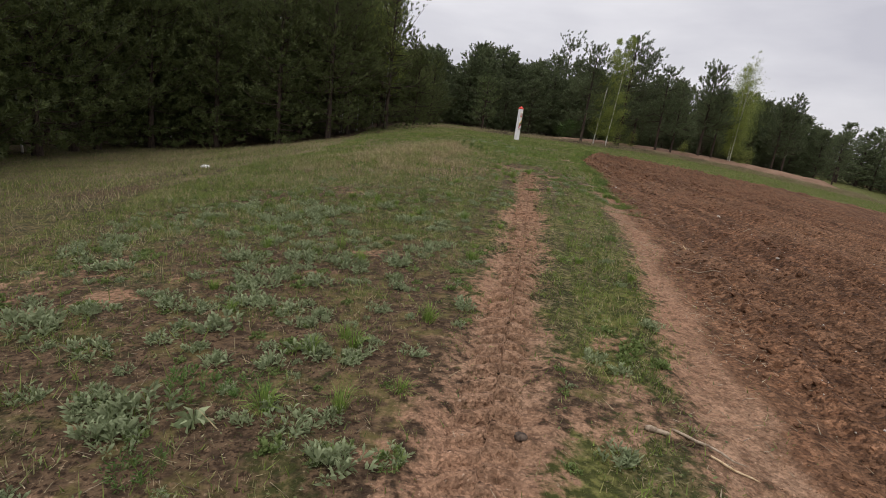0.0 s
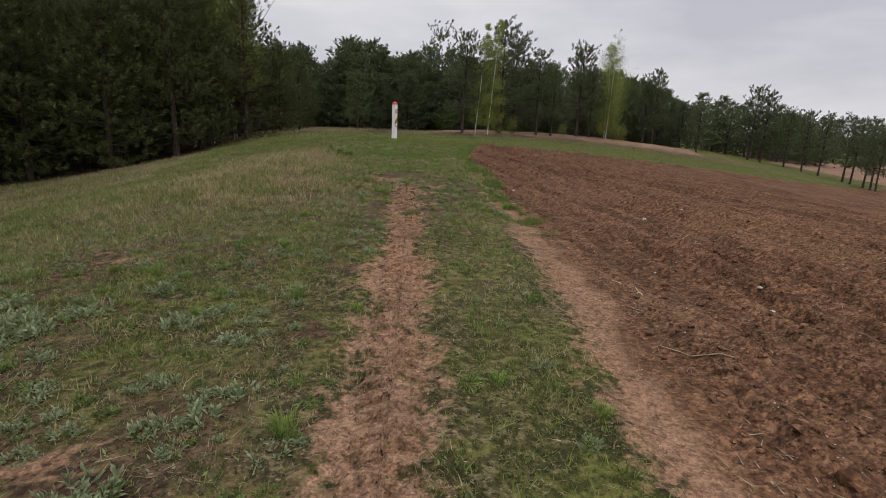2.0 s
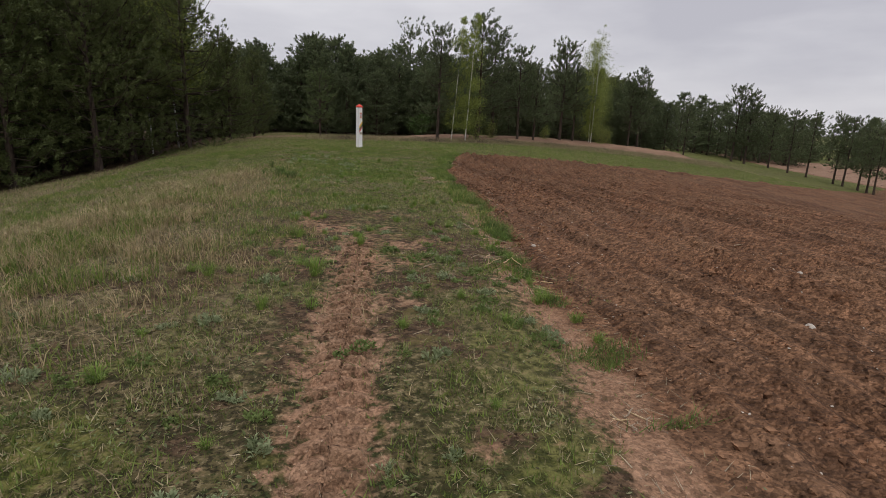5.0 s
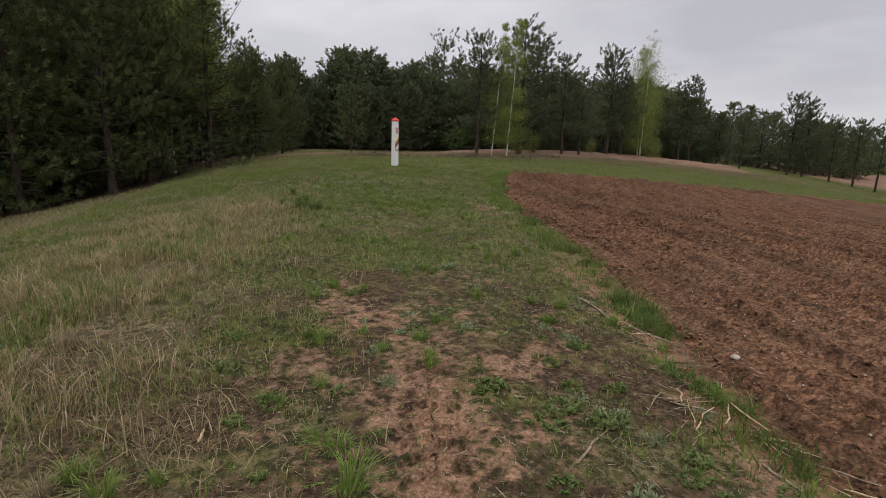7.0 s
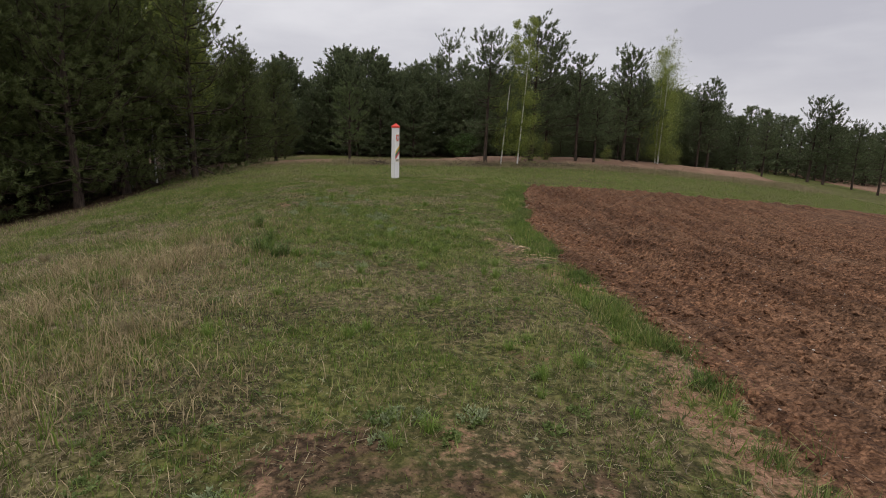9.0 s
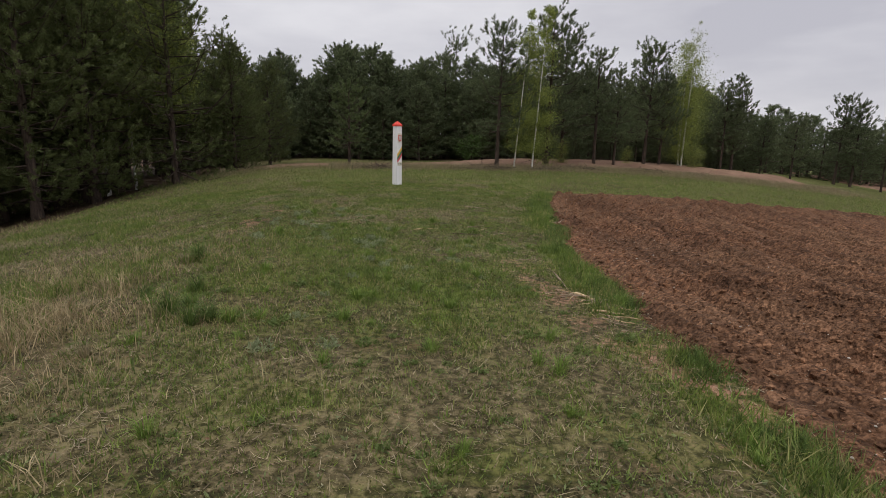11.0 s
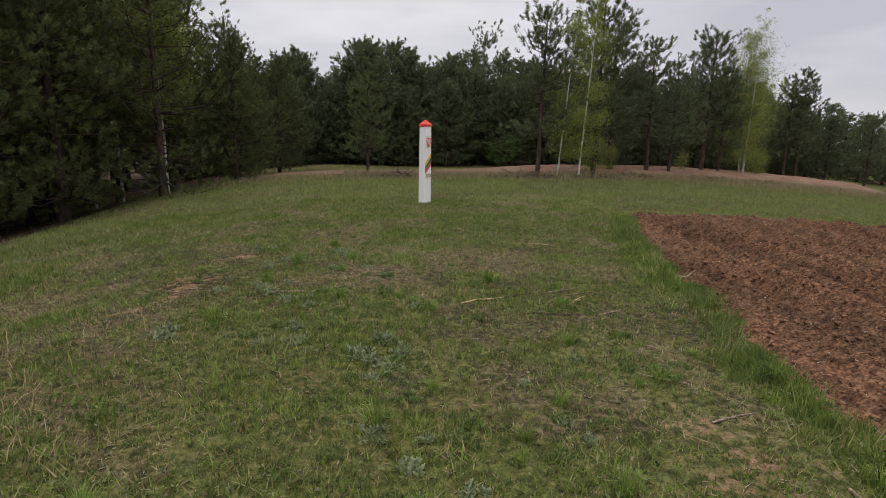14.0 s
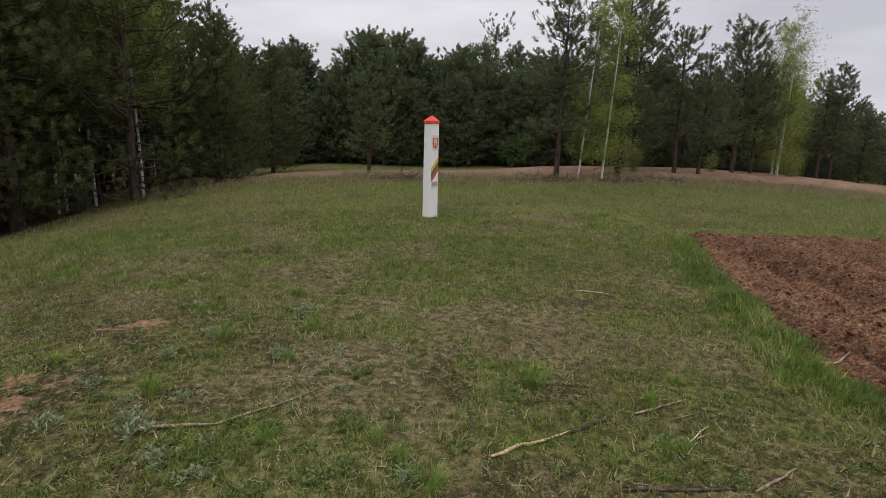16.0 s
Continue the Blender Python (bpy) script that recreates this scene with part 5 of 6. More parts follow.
# ---- plants ----
def leaves_mesh(name, rng, base, way, length, width, mat, fold=0.25):
    """Pointed leaves, each a bent pair of facets."""
    n = len(base)
    side = np.cross(way, rng.normal(0, 1, (n, 3)) * [1, 1, 0.3])
    side /= np.linalg.norm(side, axis=1, keepdims=True) + 1e-9
    lift = np.cross(side, way)
    lift *= np.sign(lift[:, 2:3] + 1e-6)
    w, l_ = width[:, None], length[:, None]
    mid = base + way * l_ * 0.55 + lift * l_ * fold * 0.4
    tip = base + way * l_ - np.array([0, 0, 1.0]) * l_ * fold * 0.5
    v = np.stack([base, mid - side * w, tip, mid + side * w], 1).reshape(-1, 3)
    k = (np.arange(n) * 4)[:, None]
    f = np.stack([k + [0, 1, 3], k + [1, 2, 3]], 1).reshape(-1, 3)
    return mesh_from(name, v, f, mat)


def shoots(seed, count, per, radius, height, length, width, open_, mat, name):
    """A low clump of leafy shoots."""
    rng = np.random.default_rng(seed)
    base, way, ln, wd = [], [], [], []
    for k in range(count):
        a, r = rng.uniform(0, 6.28), radius * math.sqrt(rng.random())
        foot = np.array([r * math.cos(a), r * math.sin(a), 0.0])
        hgt = height * rng.uniform(0.5, 1.1) * (1 - 0.4 * r / radius)
        tilt = np.array([math.cos(a), math.sin(a), 0]) * 0.45 * r / radius
        for j in range(per):
            q = j / per
            b = rng.uniform(0, 6.28)
            d = np.array([math.cos(b) * open_, math.sin(b) * open_, 0.45 + 0.75 * q]) + tilt
            base.append(foot + (np.array([0, 0, 1.0]) + tilt) * hgt * q)
            way.append(d / np.linalg.norm(d))
            ln.append(length * rng.uniform(0.6, 1.2))
            wd.append(width * rng.uniform(0.7, 1.2))
    return new(name, leaves_mesh(name, rng, np.array(base), np.array(way), np.array(ln), np.array(wd), mat))


def tuft(seed, count, height, mat, name="grass_tuft"):
    rng = np.random.default_rng(seed)
    a = rng.uniform(0, 6.28, count)
    r = 0.05 * np.sqrt(rng.random(count))
    base = np.column_stack([r * np.cos(a), r * np.sin(a), np.zeros(count)])
    lean = rng.uniform(0.1, 1.1, count)
    h = height * rng.uniform(0.5, 1.1, count)
    out = np.column_stack([np.cos(a), np.sin(a), np.zeros(count)])
    side = np.column_stack([-np.sin(a), np.cos(a), np.zeros(count)]) * 0.0018
    m = base + out * (h * lean * 0.35)[:, None] + np.array([0, 0, 1.0]) * (h * 0.6)[:, None]
    t = base + out * (h * lean)[:, None] + np.array([0, 0, 1.0]) * (h * (1 - 0.35 * lean))[:, None]
    v = np.stack([base - side, base + side, m - side, m + side, t], 1).reshape(-1, 3)
    k = (np.arange(count) * 5)[:, None]
    f = np.stack([k + [0, 1, 3], k + [0, 3, 2], k + [2, 3, 4]], 1).reshape(-1, 3)
    return new(name, mesh_from(name, v, f, mat))


def rosette(seed, count, length, width, mat, name="leaf_rosette"):
    rng = np.random.default_rng(seed)
    a = np.arange(count) * 2.4 + rng.normal(0, 0.2, count)
    rise = rng.uniform(0.2, 0.9, count)
    way = np.column_stack([np.cos(a), np.sin(a), rise])
    way /= np.linalg.norm(way, axis=1, keepdims=True)
    return new(name, leaves_mesh(name, rng, np.zeros((count, 3)), way, length * rng.uniform(0.65, 1.1, count), width * rng.uniform(0.8, 1.2, count), mat, 0.35))


pr = np.random.default_rng(77)
SILVER = [shoots(300 + k, 11 + 3 * k, 9, 0.055 + 0.010 * k, 0.055, 0.045, 0.0060, 0.75, M_silver, "everlasting_plant") for k in range(4)]
FRESH = [shoots(320 + k, 16, 9, 0.055, 0.04, 0.030, 0.0058, 0.9, M_weed, "green_weed") for k in range(3)]
FEATHER = shoots(330, 34, 9, 0.15, 0.10, 0.055, 0.004, 0.7, M_bush, "yarrow_clump")
STAR = rosette(340, 17, 0.125, 0.022, M_silver)
TUFTS = [tuft(350 + k, 95, 0.12 + 0.025 * k, M_tuft) for k in range(3)]
DRYTUFT = tuft(360, 120, 0.17, M_straw, "dry_grass_tuft")


def sow(ob, x, y, size, label, category, group):
    z = float(ground_z(x, y)) - 0.006
    m = pose(x, y, z, pr.normal(0, 6), pr.normal(0, 6), pr.uniform(0, 360)) @ Matrix.Diagonal((size, size, size * pr.uniform(0.85, 1.2), 1))
    return plant(ob, m, label, category, group)


S_LABEL, S_GROUP = "silver-green everlasting plant on sandy soil", "silvery plants of the bank"
G_LABEL, G_GROUP = "fresh green low weed on sandy soil", "green weeds of the track"
T_LABEL, T_GROUP = "bright green tuft of grass", "grass tufts"
for x, y, r in ((-1.3, 2.9, 0.9), (-1.6, 3.0, 1.0), (-1.4, 2.1, 1.5), (-1.25, 1.95, 1.3), (-0.2, 4.2, 1.2), (-1.9, 2.8, 1.4), (-1.8, 3.6, 1.5), (-1.62, 3.55, 1.3), (-0.6, 4.6, 1.2),
                (-0.5, 2.1, 1.3), (-0.35, 2.2, 1.0), (1.1, 2.1, 1.0), (1.38, 3.05, 1.2), (1.25, 3.2, 1.2), (-2.3, 3.4, 1.3), (-0.75, 2.15, 0.9), (-2.2, 2.3, 1.4)):
    sow(SILVER[int(pr.integers(0, 4))], x, y, r, S_LABEL, "plant", S_GROUP)
for x, y, r in ((1.55, 3.35, 1.5), (1.7, 3.2, 1.4), (1.62, 3.5, 1.4), (1.48, 3.25, 1.2), (1.5, 3.75, 1.2), (2.45, 7.0, 1.6), (1.93, 7.9, 1.3), (2.05, 7.8, 1.1), (1.98, 8.0, 1.1), (2.9, 13.0, 1.6), (3.1, 12.8, 1.5), (3.35, 13.2, 1.3), (2.6, 13.3, 1.6)):
    sow(FRESH[int(pr.integers(0, 3))], x, y, r, G_LABEL, "weed", G_GROUP)
sow(FEATHER, -1.12, 2.42, 1.0, "dark green feathery yarrow clump", "plant", "yarrow")
sow(FEATHER, -0.85, 2.45, 0.75, "dark green feathery yarrow clump", "plant", "yarrow")
sow(FEATHER, -1.05, 1.75, 0.7, "dark green feathery yarrow clump", "plant", "yarrow")
sow(STAR, -0.98, 2.12, 1.0, "grey-green star-shaped leaf rosette", "plant", "rosettes")
sow(STAR, -0.66, 2.28, 0.8, "grey-green star-shaped leaf rosette", "plant", "rosettes")
for x, y, r in ((0.1, 3.5, 1.0), (-0.6, 2.9, 0.9), (0.5, 5.3, 1.2), (-0.02, 2.5, 0.8), (1.7, 12.45, 1.2), (1.55, 14.2, 1.1), (1.9, 15.3, 0.9), (2.55, 20.6, 1.1), (3.3, 21.5, 1.1), (3.55, 20.9, 1.0), (4.25, 26.1, 1.2), (2.9, 23.0, 1.0), (4.0, 22.3, 1.0)):
    sow(TUFTS[int(pr.integers(0, 3))], x, y, r, T_LABEL, "grass tuft", T_GROUP)


TALL = tuft(355, 130, 0.24, M_border)
for x, y in ((1.08, 20.92), (1.20, 21.11), (1.17, 21.59), (0.73, 21.43), (1.31, 20.66), (1.44, 20.73), (0.81, 23.04)):
    sow(TALL, x, y, pr.uniform(0.8, 1.15), "tall dark green tussock of grass", "grass tuft", "tall tussocks")
for x, y in ((2.00, 20.58), (2.11, 21.78), (2.11, 25.48), (2.91, 25.12), (3.05, 25.58), (3.10, 26.26), (4.05, 25.98)):
    sow(FRESH[int(pr.integers(0, 3))], x, y, pr.uniform(1.2, 1.8), "leafy fresh green weed in thin turf", "weed", G_GROUP)


def strew(stock, count, x0, x1, y0, y1, lo, hi, label, category, group, bare_max=0.45):
    left, tries = count, 0
    while left and tries < count * 30:
        tries += 1
        x, y = pr.uniform(x0, x1), pr.uniform(y0, y1)
        b = masks(np.array([x]), np.array([y]))[0][0]
        if b > bare_max or in_field(np.array([x]), np.array([y]))[0] > -0.05 or value_noise(np.array([x]), np.array([y]), 0.7, 91)[0] < 0.42:
            continue
        sow(stock[int(pr.integers(0, len(stock)))], x, y, pr.uniform(lo, hi), label, category, group)
        left -= 1


strew(SILVER, 140, -3.8, 0.5, 1.6, 8.0, 0.8, 1.7, S_LABEL, "plant", S_GROUP)
strew(SILVER, 36, -3.0, 1.4, 6.5, 13.0, 0.7, 1.3, S_LABEL, "plant", S_GROUP)
strew(SILVER, 16, 1.0, 3.4, 1.6, 12.0, 0.6, 1.1, S_LABEL, "plant", S_GROUP)
strew(SILVER, 14, 1.8, 4.0, 12.5, 17.0, 0.6, 1.1, S_LABEL, "plant", S_GROUP)
strew(TUFTS, 22, 1.2, 4.0, 10.5, 16.5, 0.5, 1.1, T_LABEL, "grass tuft", T_GROUP, 0.95)
strew(FRESH, 34, 1.2, 4.2, 10.5, 16.5, 0.7, 1.5, G_LABEL, "weed", G_GROUP, 0.95)
strew(SILVER, 20, 1.4, 4.2, 10.5, 16.5, 0.6, 1.1, S_LABEL, "plant", S_GROUP, 0.95)
for x, y, r in ((2.95, 24.2, 1.5), (3.1, 24.0, 1.3), (2.8, 23.95, 1.2), (3.0, 23.7, 1.1)):
    sow(SILVER[int(pr.integers(0, 4))], x, y, r, S_LABEL, "plant", S_GROUP)
strew(FRESH, 46, 2.0, 5.2, 20.0, 26.0, 0.6, 1.4, G_LABEL, "weed", G_GROUP)
strew(TUFTS, 24, 1.2, 5.4, 19.0, 28.0, 0.6, 1.2, T_LABEL, "grass tuft", T_GROUP)
strew(SILVER, 20, 1.8, 4.6, 20.0, 26.0, 0.6, 1.1, S_LABEL, "plant", S_GROUP)
strew(SILVER, 22, 1.2, 3.4, 22.0, 28.0, 0.7, 1.4, S_LABEL, "plant", S_GROUP)
strew(FRESH, 110, -3.6, 0.8, 1.8, 11.0, 0.6, 1.4, G_LABEL, "weed", G_GROUP)
strew(FRESH, 50, 0.9, 3.6, 2.0, 16.0, 0.5, 1.3, G_LABEL, "weed", G_GROUP)
strew(FRESH, 36, 1.2, 6.0, 16.0, 30.0, 0.5, 1.2, G_LABEL, "weed", G_GROUP)
strew(TUFTS, 46, -2.5, 3.4, 2.0, 14.0, 0.5, 1.0, T_LABEL, "grass tuft", T_GROUP)
strew(TUFTS, 60, 0.5, 5.5, 14.0, 31.0, 0.5, 1.0, T_LABEL, "grass tuft", T_GROUP)
strew([DRYTUFT], 40, -3.2, 0.8, 9.0, 24.0, 0.6, 1.1, "dry straw-coloured tuft of grass", "grass tuft", "dry tufts")
for x, y in ((4.30, 10.55), (4.38, 10.7), (4.25, 10.4), (4.45, 10.9), (4.2, 10.2), (3.70, 6.45), (3.62, 6.2), (3.75, 6.7), (3.45, 5.5), (3.95, 7.7), (4.25, 11.4), (4.6, 9.1), (3.55, 5.9), (5.6, 14.2)):
    sow(TUFTS[int(pr.integers(0, 3))], x, y, pr.uniform(0.45, 0.75), T_LABEL, "grass tuft", T_GROUP)


def carpet(name, stock, count, x0, x1, y0, y1, lo, hi, seed, label):
    """Many small plants that nobody could count, joined."""
    cr = np.random.default_rng(seed)
    x, y = scatter(cr, count, x0, x1, y0, y1)
    keep = (masks(x, y)[0] < 0.4) & clear_of_field(x, y, -0.08) & (fbm(x, y, 0.8, seed) > 0.42)
    verts, faces, k = [], [], 0
    data = []
    for ob in stock:
        co = np.zeros(len(ob.data.vertices) * 3)
        ob.data.vertices.foreach_get("co", co)
        data.append((co.reshape(-1, 3), [tuple(p.vertices) for p in ob.data.polygons]))
    for px, py, pz in zip(x[keep], y[keep], ground_z(x[keep], y[keep])):
        co, fs = data[int(cr.integers(0, len(data)))]
        a, sc = cr.uniform(0, 6.28), cr.uniform(lo, hi)
        turn = np.array([[math.cos(a), math.sin(a), 0], [-math.sin(a), math.cos(a), 0], [0, 0, 1]])
        verts.append(co @ turn * sc + np.array([px, py, pz - 0.006]))
        faces += [tuple(i + k for i in f) for f in fs]
        k += len(co)
    me = bpy.data.meshes.new(name)
    me.from_pydata(np.concatenate(verts).tolist(), [], faces)
    me.materials.append(stock[0].data.materials[0])
    return tagged(new(name, me), label, "plants", kind="stuff")


carpet("small_silver_plants", SILVER, 330, -4.2, 1.0, 1.2, 9.5, 0.45, 1.0, 92, "small silver-green plants between the soil")
carpet("small_weeds", FRESH, 420, -4.2, 1.0, 1.2, 12.0, 0.4, 0.9, 93, "small green weeds between the soil")
carpet("meadow_weeds", FRESH, 520, 0.5, 6.4, 16.0, 30.5, 0.4, 0.9, 94, "small green weeds in the thin turf")

# lush tufts along the field's border
for y in np.arange(10.6, 31.0, 0.42):
    y = y + pr.normal(0, 0.15)
    if fbm(np.array([4.0]), np.array([y]), 0.9, 15)[0] > 0.44:
        sow(TUFTS[int(pr.integers(0, 3))], float(field_edge(y)) - 0.30 + pr.normal(0, 0.10), y, pr.uniform(0.6, 1.0), T_LABEL, "grass tuft", T_GROUP)


# ---- sticks, stalks and stones ----
def stick(x0, y0, x1, y1, radius, mat, label, lift=0.0, name="dead_stick", bend=0.015):
    rng = np.random.default_rng(int(abs(x0 * 131 + y0 * 977)) + 5)
    n = 7
    t = np.linspace(0, 1, n)
    x, y = x0 + (x1 - x0) * t, y0 + (y1 - y0) * t
    length = math.hypot(x1 - x0, y1 - y0)
    x = x + rng.normal(0, bend * length, n) * np.sin(t * math.pi)
    y = y + rng.normal(0, bend * length, n) * np.sin(t * math.pi)
    z = np.array([max(float(ground_z(a, b)), float(field_z(a, b)) if in_field(np.array([a]), np.array([b]))[0] > 0 else -9) for a, b in zip(x, y)])
    z = z + radius * 0.5 + lift * t + 0.006
    r = radius * (1 - 0.45 * t) * rng.uniform(0.85, 1.15, n)
    r[0], r[-1] = r[0] * 0.6, r[-1] * 0.4
    c = np.array([x.mean(), y.mean(), z.min()])
    v, f = chain(np.column_stack([x, y, z]) - c, r, 6)
    ob = new(name, mesh_from(name, v, f, mat, True))
    ob.location = c
    return tagged(ob, label, "stick", "sticks on the ground")


BROKEN, GREY, DARK = "pale freshly broken stick lying in the grass", "grey weathered dead stick on the ground", "thin dark dead twig on the ground"
stick(3.78, 25.28, 4.30, 25.52, 0.012, M_pale_wood, BROKEN)
stick(4.28, 25.50, 4.62, 25.66, 0.012, M_dark_twig, DARK)
stick(1.88, 25.62, 2.32, 25.66, 0.014, M_twig, GREY)
stick(2.30, 25.66, 2.85, 26.05, 0.009, M_twig, GREY)
stick(4.8, 25.72, 5.22, 25.86, 0.011, M_twig, GREY)
stick(4.35, 24.98, 5.0, 24.98, 0.010, M_dark_twig, DARK)
stick(5.05, 24.95, 5.4, 25.1, 0.009, M_twig, GREY)
stick(3.74, 25.55, 3.80, 26.1, 0.006, M_dark_twig, DARK)
stick(5.38, 28.32, 5.82, 28.2, 0.013, M_twig, GREY)
stick(5.12, 22.25, 4.96, 21.45, 0.014, M_twig, GREY)
stick(4.98, 21.30, 5.12, 20.95, 0.022, M_pale_wood, BROKEN)
stick(4.90, 20.72, 5.2, 20.62, 0.016, M_pale_wood, BROKEN)
stick(4.85, 22.9, 5.2, 23.0, 0.009, M_twig, GREY)
stick(4.75, 23.6, 5.05, 23.4, 0.009, M_twig, GREY)
stick(3.98, 15.1, 4.02, 14.35, 0.013, M_twig, GREY)
stick(4.10, 14.5, 4.30, 13.95, 0.010, M_twig, GREY)
stick(3.95, 13.65, 4.22, 13.62, 0.008, M_dark_twig, DARK)
stick(2.75, 12.5, 2.98, 12.72, 0.009, M_twig, GREY)
stick(2.66, 13.35, 2.72, 13.08, 0.010, M_twig, GREY, 0.03)
stick(1.0, 13.0, 1.0, 13.14, 0.010, M_pale_wood, "short yellow wood chip in the grass")
stick(3.72, 12.45, 3.70, 12.0, 0.008, M_twig, GREY)
stick(5.5, 9.5, 5.78, 9.52, 0.010, M_twig, GREY)
stick(8.3, 14.6, 8.4, 14.2, 0.012, M_twig, GREY)
stick(1.16, 7.3, 1.27, 7.3, 0.006, M_pale_wood, "short pale straw stalk on the track")
stick(1.48, 2.42, 1.78, 2.18, 0.010, M_twig, GREY, 0.02)
stick(1.32, 2.40, 1.45, 2.36, 0.020, M_twig, "short cracked piece of grey wood")
stick(1.60, 2.22, 1.80, 2.10, 0.008, M_pale_wood, BROKEN)
stick(2.2, 13.22, 2.34, 13.18, 0.010, M_dark_twig, DARK)
stick(3.28, 5.6, 3.05, 6.1, 0.006, M_twig, GREY)
stick(6.75, 26.45, 7.05, 26.5, 0.014, M_twig, GREY)


def stalk_heap(x, y, turn, count, size, label):
    """Loose heap of broken maize stalks; each stalk is a part."""
    rng = np.random.default_rng(int(x * 100 + y * 10))
    root = tagged(new("stalk_heap"), label, "stalks", "heaps of old stalks")
    for k in range(count):
        a = rng.normal(0, 0.8)
        length = size * rng.uniform(0.15, 0.45)
        c = np.array([rng.normal(0, size * 0.25), rng.normal(0, size * 0.13), 0.008 + 0.004 * (k % 5)])
        t = np.linspace(-0.5, 0.5, 4)[:, None]
        pts = c + t * np.array([math.cos(a), math.sin(a), rng.normal(0, 0.06)]) * length + rng.normal(0, 0.008, (4, 3)) * [1, 1, 0.3]
        v, f = chain(pts, rng.uniform(0.002, 0.006) * np.array([0.7, 1, 0.9, 0.5]), 5)
        v[:, 2] = np.maximum(v[:, 2], 0.0)
        mesh_part("stalk", mesh_from("stalk", v, f, M_twig if k % 3 else M_pale_wood, True), root)
    z = float(ground_z(x, y))
    root.matrix_world = pose(x, y, z + 0.004, 0, 0, turn)
    return root


stalk_heap(3.80, 11.85, 70, 12, 0.55, "pale dry stalk heap on the track's edge")
stalk_heap(3.92, 8.05, 20, 18, 0.5, "dry stalk heap at the field's border")
stalk_heap(3.62, 13.0, 100, 16, 0.75, "pale broken stalks strewn on the sandy verge")
stalk_heap(3.95, 12.6, 115, 14, 0.7, "pale broken stalks strewn on the sandy verge")
stalk_heap(5.08, 20.85, 140, 14, 0.6, "broken stalks and leaves beside the grass edge")
stalk_heap(4.90, 21.10, 115, 20, 0.85, "pale broken maize stalks lying on bare sand")
stalk_heap(5.02, 20.45, 130, 14, 0.7, "pale broken maize stalks lying on bare sand")
stalk_heap(4.15, 14.3, 95, 14, 0.8, "dry stalks strewn on the sandy verge")
stalk_heap(3.55, 7.2, 100, 10, 0.6, "thin dry stalks along the rut")
stalk_heap(5.0, 25.4, 60, 9, 0.6, "thin dry stalks in the grass")
stalk_heap(3.35, 9.6, 80, 8, 0.5, "thin dry stalks along the rut")


def stone(x, y, size, mat, label, flat=0.65, name="stone"):
    rng = np.random.default_rng(int(abs(x) * 317 + y * 91))
    bm = bmesh.new()
    bmesh.ops.create_icosphere(bm, subdivisions=2, radius=size)
    ax = rng.uniform(0.75, 1.25, 3)
    for v in bm.verts:
        n = noise.noise(v.co / size * 1.3 + Vector((x, y, 3)))
        v.co = Vector((v.co.x * ax[0], v.co.y * ax[1], v.co.z * flat)) * (1 + 0.28 * n)
    for f in bm.faces:
        f.smooth = True
    me = bpy.data.meshes.new(name)
    bm.to_mesh(me)
    bm.free()
    me.materials.append(mat)
    ob = new(name, me)
    z = float(field_z(x, y)) if in_field(np.array([x]), np.array([y]))[0] > 0 else float(ground_z(x, y))
    ob.location = (x, y, z + size * flat * 0.35)
    return tagged(ob, label, "stone", "stones")


stone(-6.6, 15.2, 0.15, M_white, "flat white stone in the rough grass", 0.4)
stone(9.0, 12.25, 0.055, M_stone, "pale round stone on the ploughed soil")
stone(5.7, 10.6, 0.045, M_stone, "pale round stone on the ploughed soil")
stone(4.5, 13.6, 0.035, M_stone, "pale round stone on the ploughed soil")
stone(4.75, 12.9, 0.03, M_stone, "pale round stone on the ploughed soil")
stone(12.2, 14.0, 0.05, M_stone, "pale round stone on the ploughed soil")
stone(7.8, 12.6, 0.035, M_stone, "pale round stone on the ploughed soil")
stone(4.9, 7.2, 0.025, M_stone, "pale round stone on the ploughed soil")
stone(4.6, 6.7, 0.022, M_stone, "pale round stone on the ploughed soil")
stone(9.9, 21.0, 0.07, M_clod, "large dark clod of soil", 0.8, "soil_clod")
stone(10.6, 21.8, 0.08, M_clod, "large dark clod of soil", 0.8, "soil_clod")
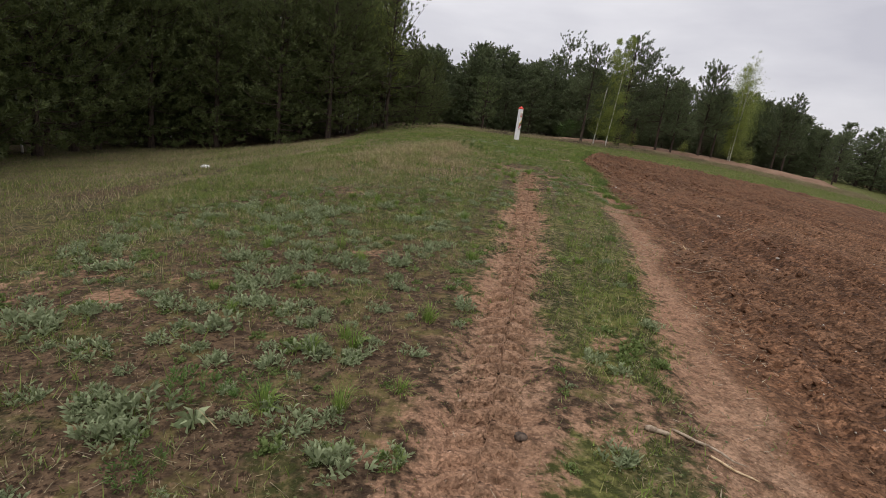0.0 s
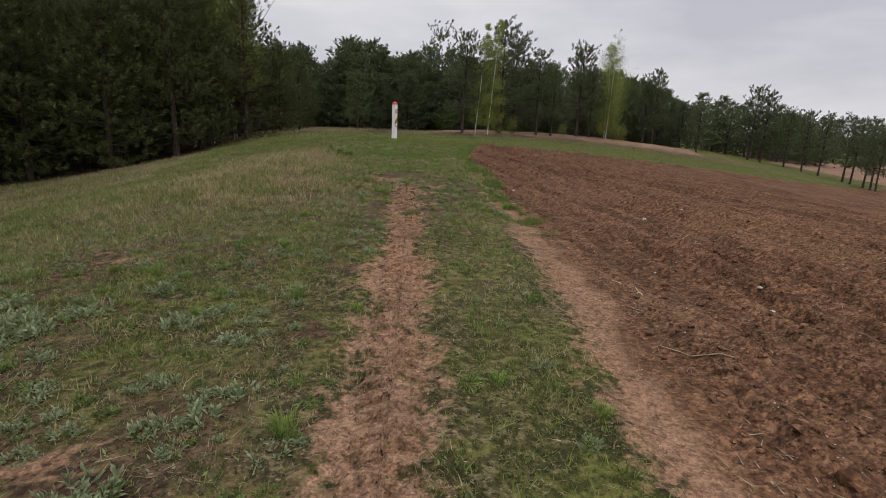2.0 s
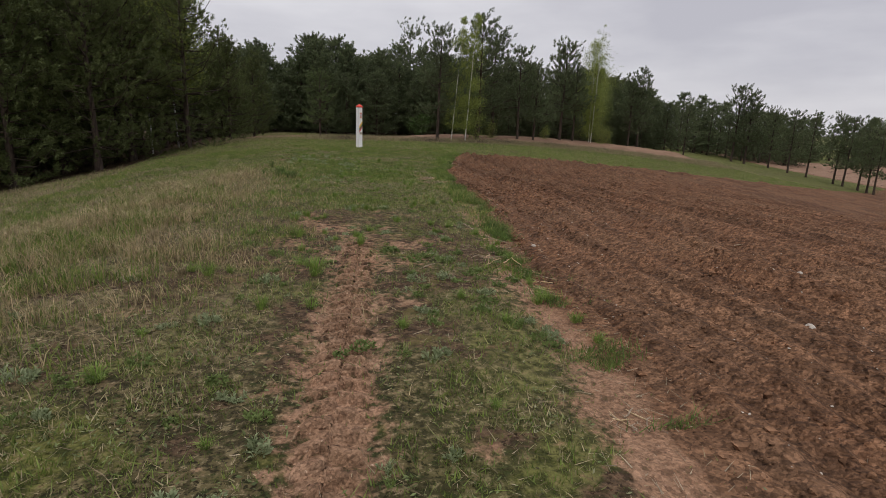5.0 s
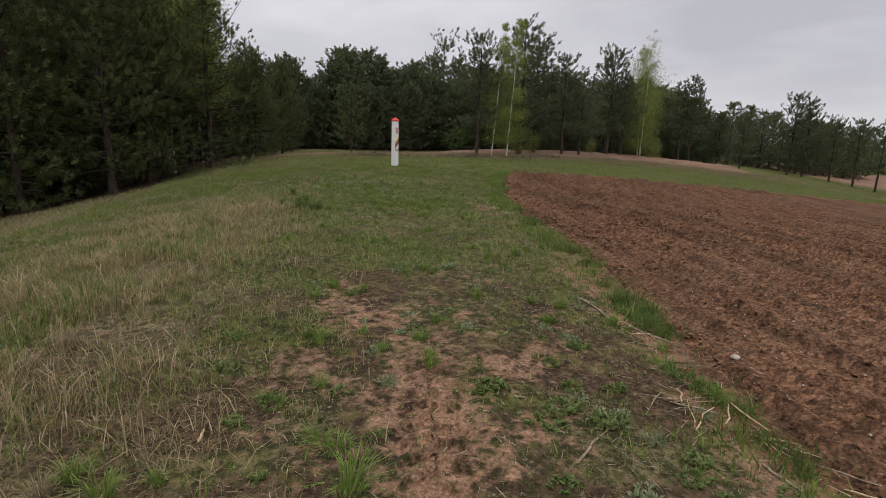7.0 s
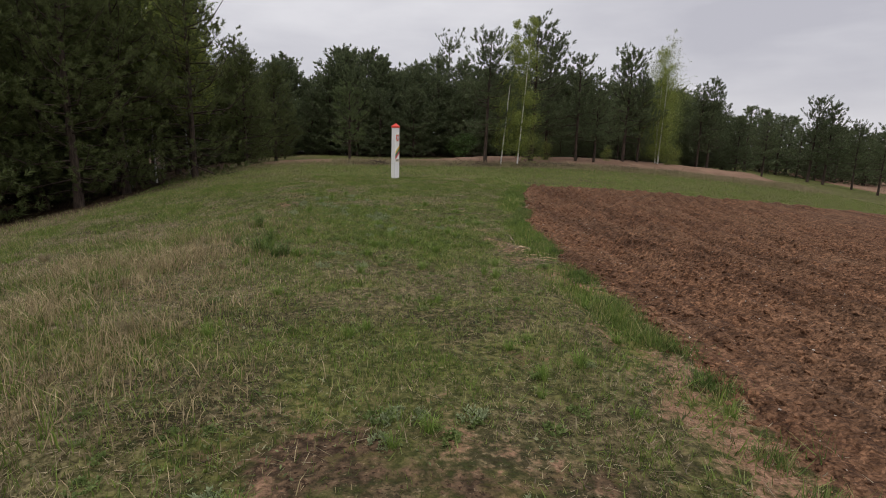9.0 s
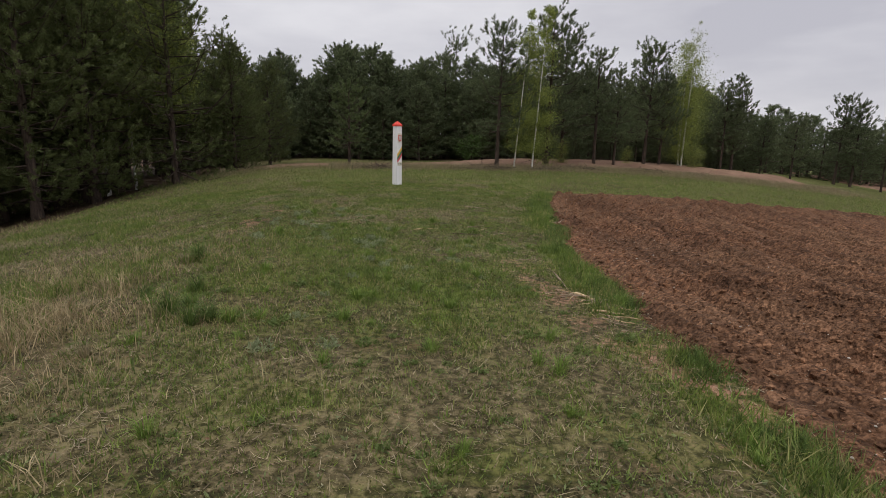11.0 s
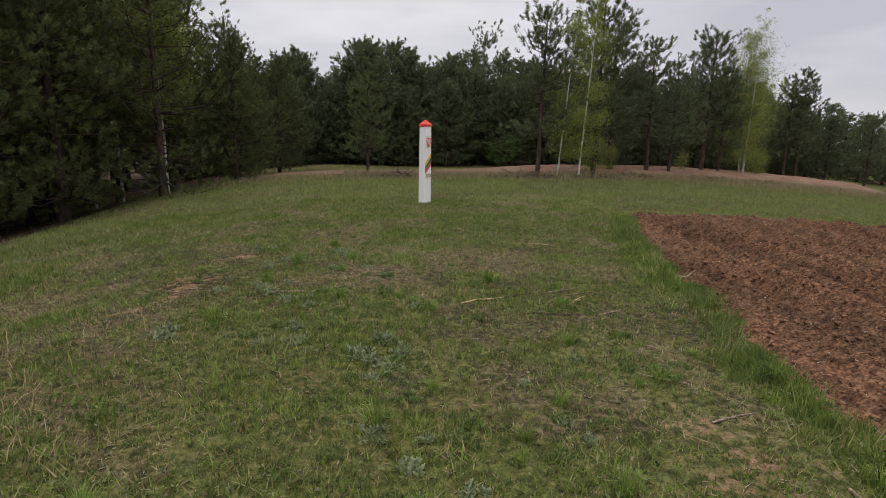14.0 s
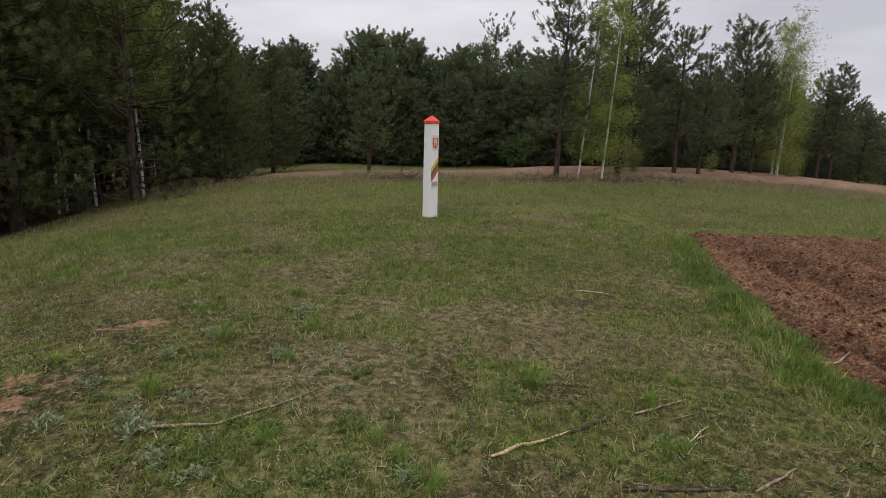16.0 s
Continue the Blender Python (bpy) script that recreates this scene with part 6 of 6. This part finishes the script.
stone(1.45, 8.0, 0.045, M_dark_twig, "dark lump of dung on the track", 0.45, "dung")
stone(0.62, 2.2, 0.04, M_dark_twig, "dark lump of dung on the track", 0.45, "dung")


def brush_heap(x, y, size, count, label):
    rng = np.random.default_rng(int(x * 50 + y))
    a, r = rng.uniform(0, 6.28, count), size * np.sqrt(rng.random(count))
    c = np.column_stack([r * np.cos(a) * 1.8, r * np.sin(a), 0.28 * size * rng.random(count) * (1.2 - r / size)])
    d = rng.normal(0, 1, (count, 3)) * [1, 1, 0.35]
    d /= np.linalg.norm(d, axis=1, keepdims=True)
    l_ = size * rng.uniform(0.2, 0.6, (count, 1))
    v, f = tubes(c - d * l_, c + d * l_, rng.uniform(0.006, 0.016, count), rng.uniform(0.003, 0.008, count), 4)
    v[:, 2] = np.maximum(v[:, 2], -0.02)
    ob = new("brushwood", mesh_from("brushwood", v, f, M_dark_twig, True))
    ob.location = (x, y, float(terrain(x, y)) + 0.02)
    return tagged(ob, label, "brushwood", "heaps of brushwood", "stuff")


for x, y, r in ((10.2, 45.0, 1.0), (4.4, 44.6, 0.8), (16.0, 46.0, 0.9), (21.0, 47.6, 0.9), (25.5, 49.0, 0.8), (13.8, 45.2, 0.7)):
    brush_heap(x, y, r, 130, "tangled heap of dead brushwood by the strip")

# bushes at the foot of the trees
shrub = birch(401, 2.6, 5, 2600, 0.055, 1.0, 0.05, "bush", M_dark_twig, M_bush)
plant(shrub, place(None, 12.4, 57.6, 0.8, 0, wide=1.6), "green leafy bush at the wood's edge", "bush", "bushes")
spring = birch(402, 2.8, 5, 1500, 0.036, 0.9, 0.05, "bush", M_dark_twig, M_birch_leaf)
plant(spring, place(None, 14.2, 46.4, 1.0, 0), "fresh green shrub at the foot of a birch", "bush", "spring bushes")
for x, y, k in ((28.6, 53.4, 0.8), (30.0, 54.6, 0.8), (16.6, 49.6, 0.7), (22.2, 51.5, 0.6)):
    plant(spring, place(None, x, y, k, 60 * k), "fresh green shrub under the trees", "bush", "spring bushes")
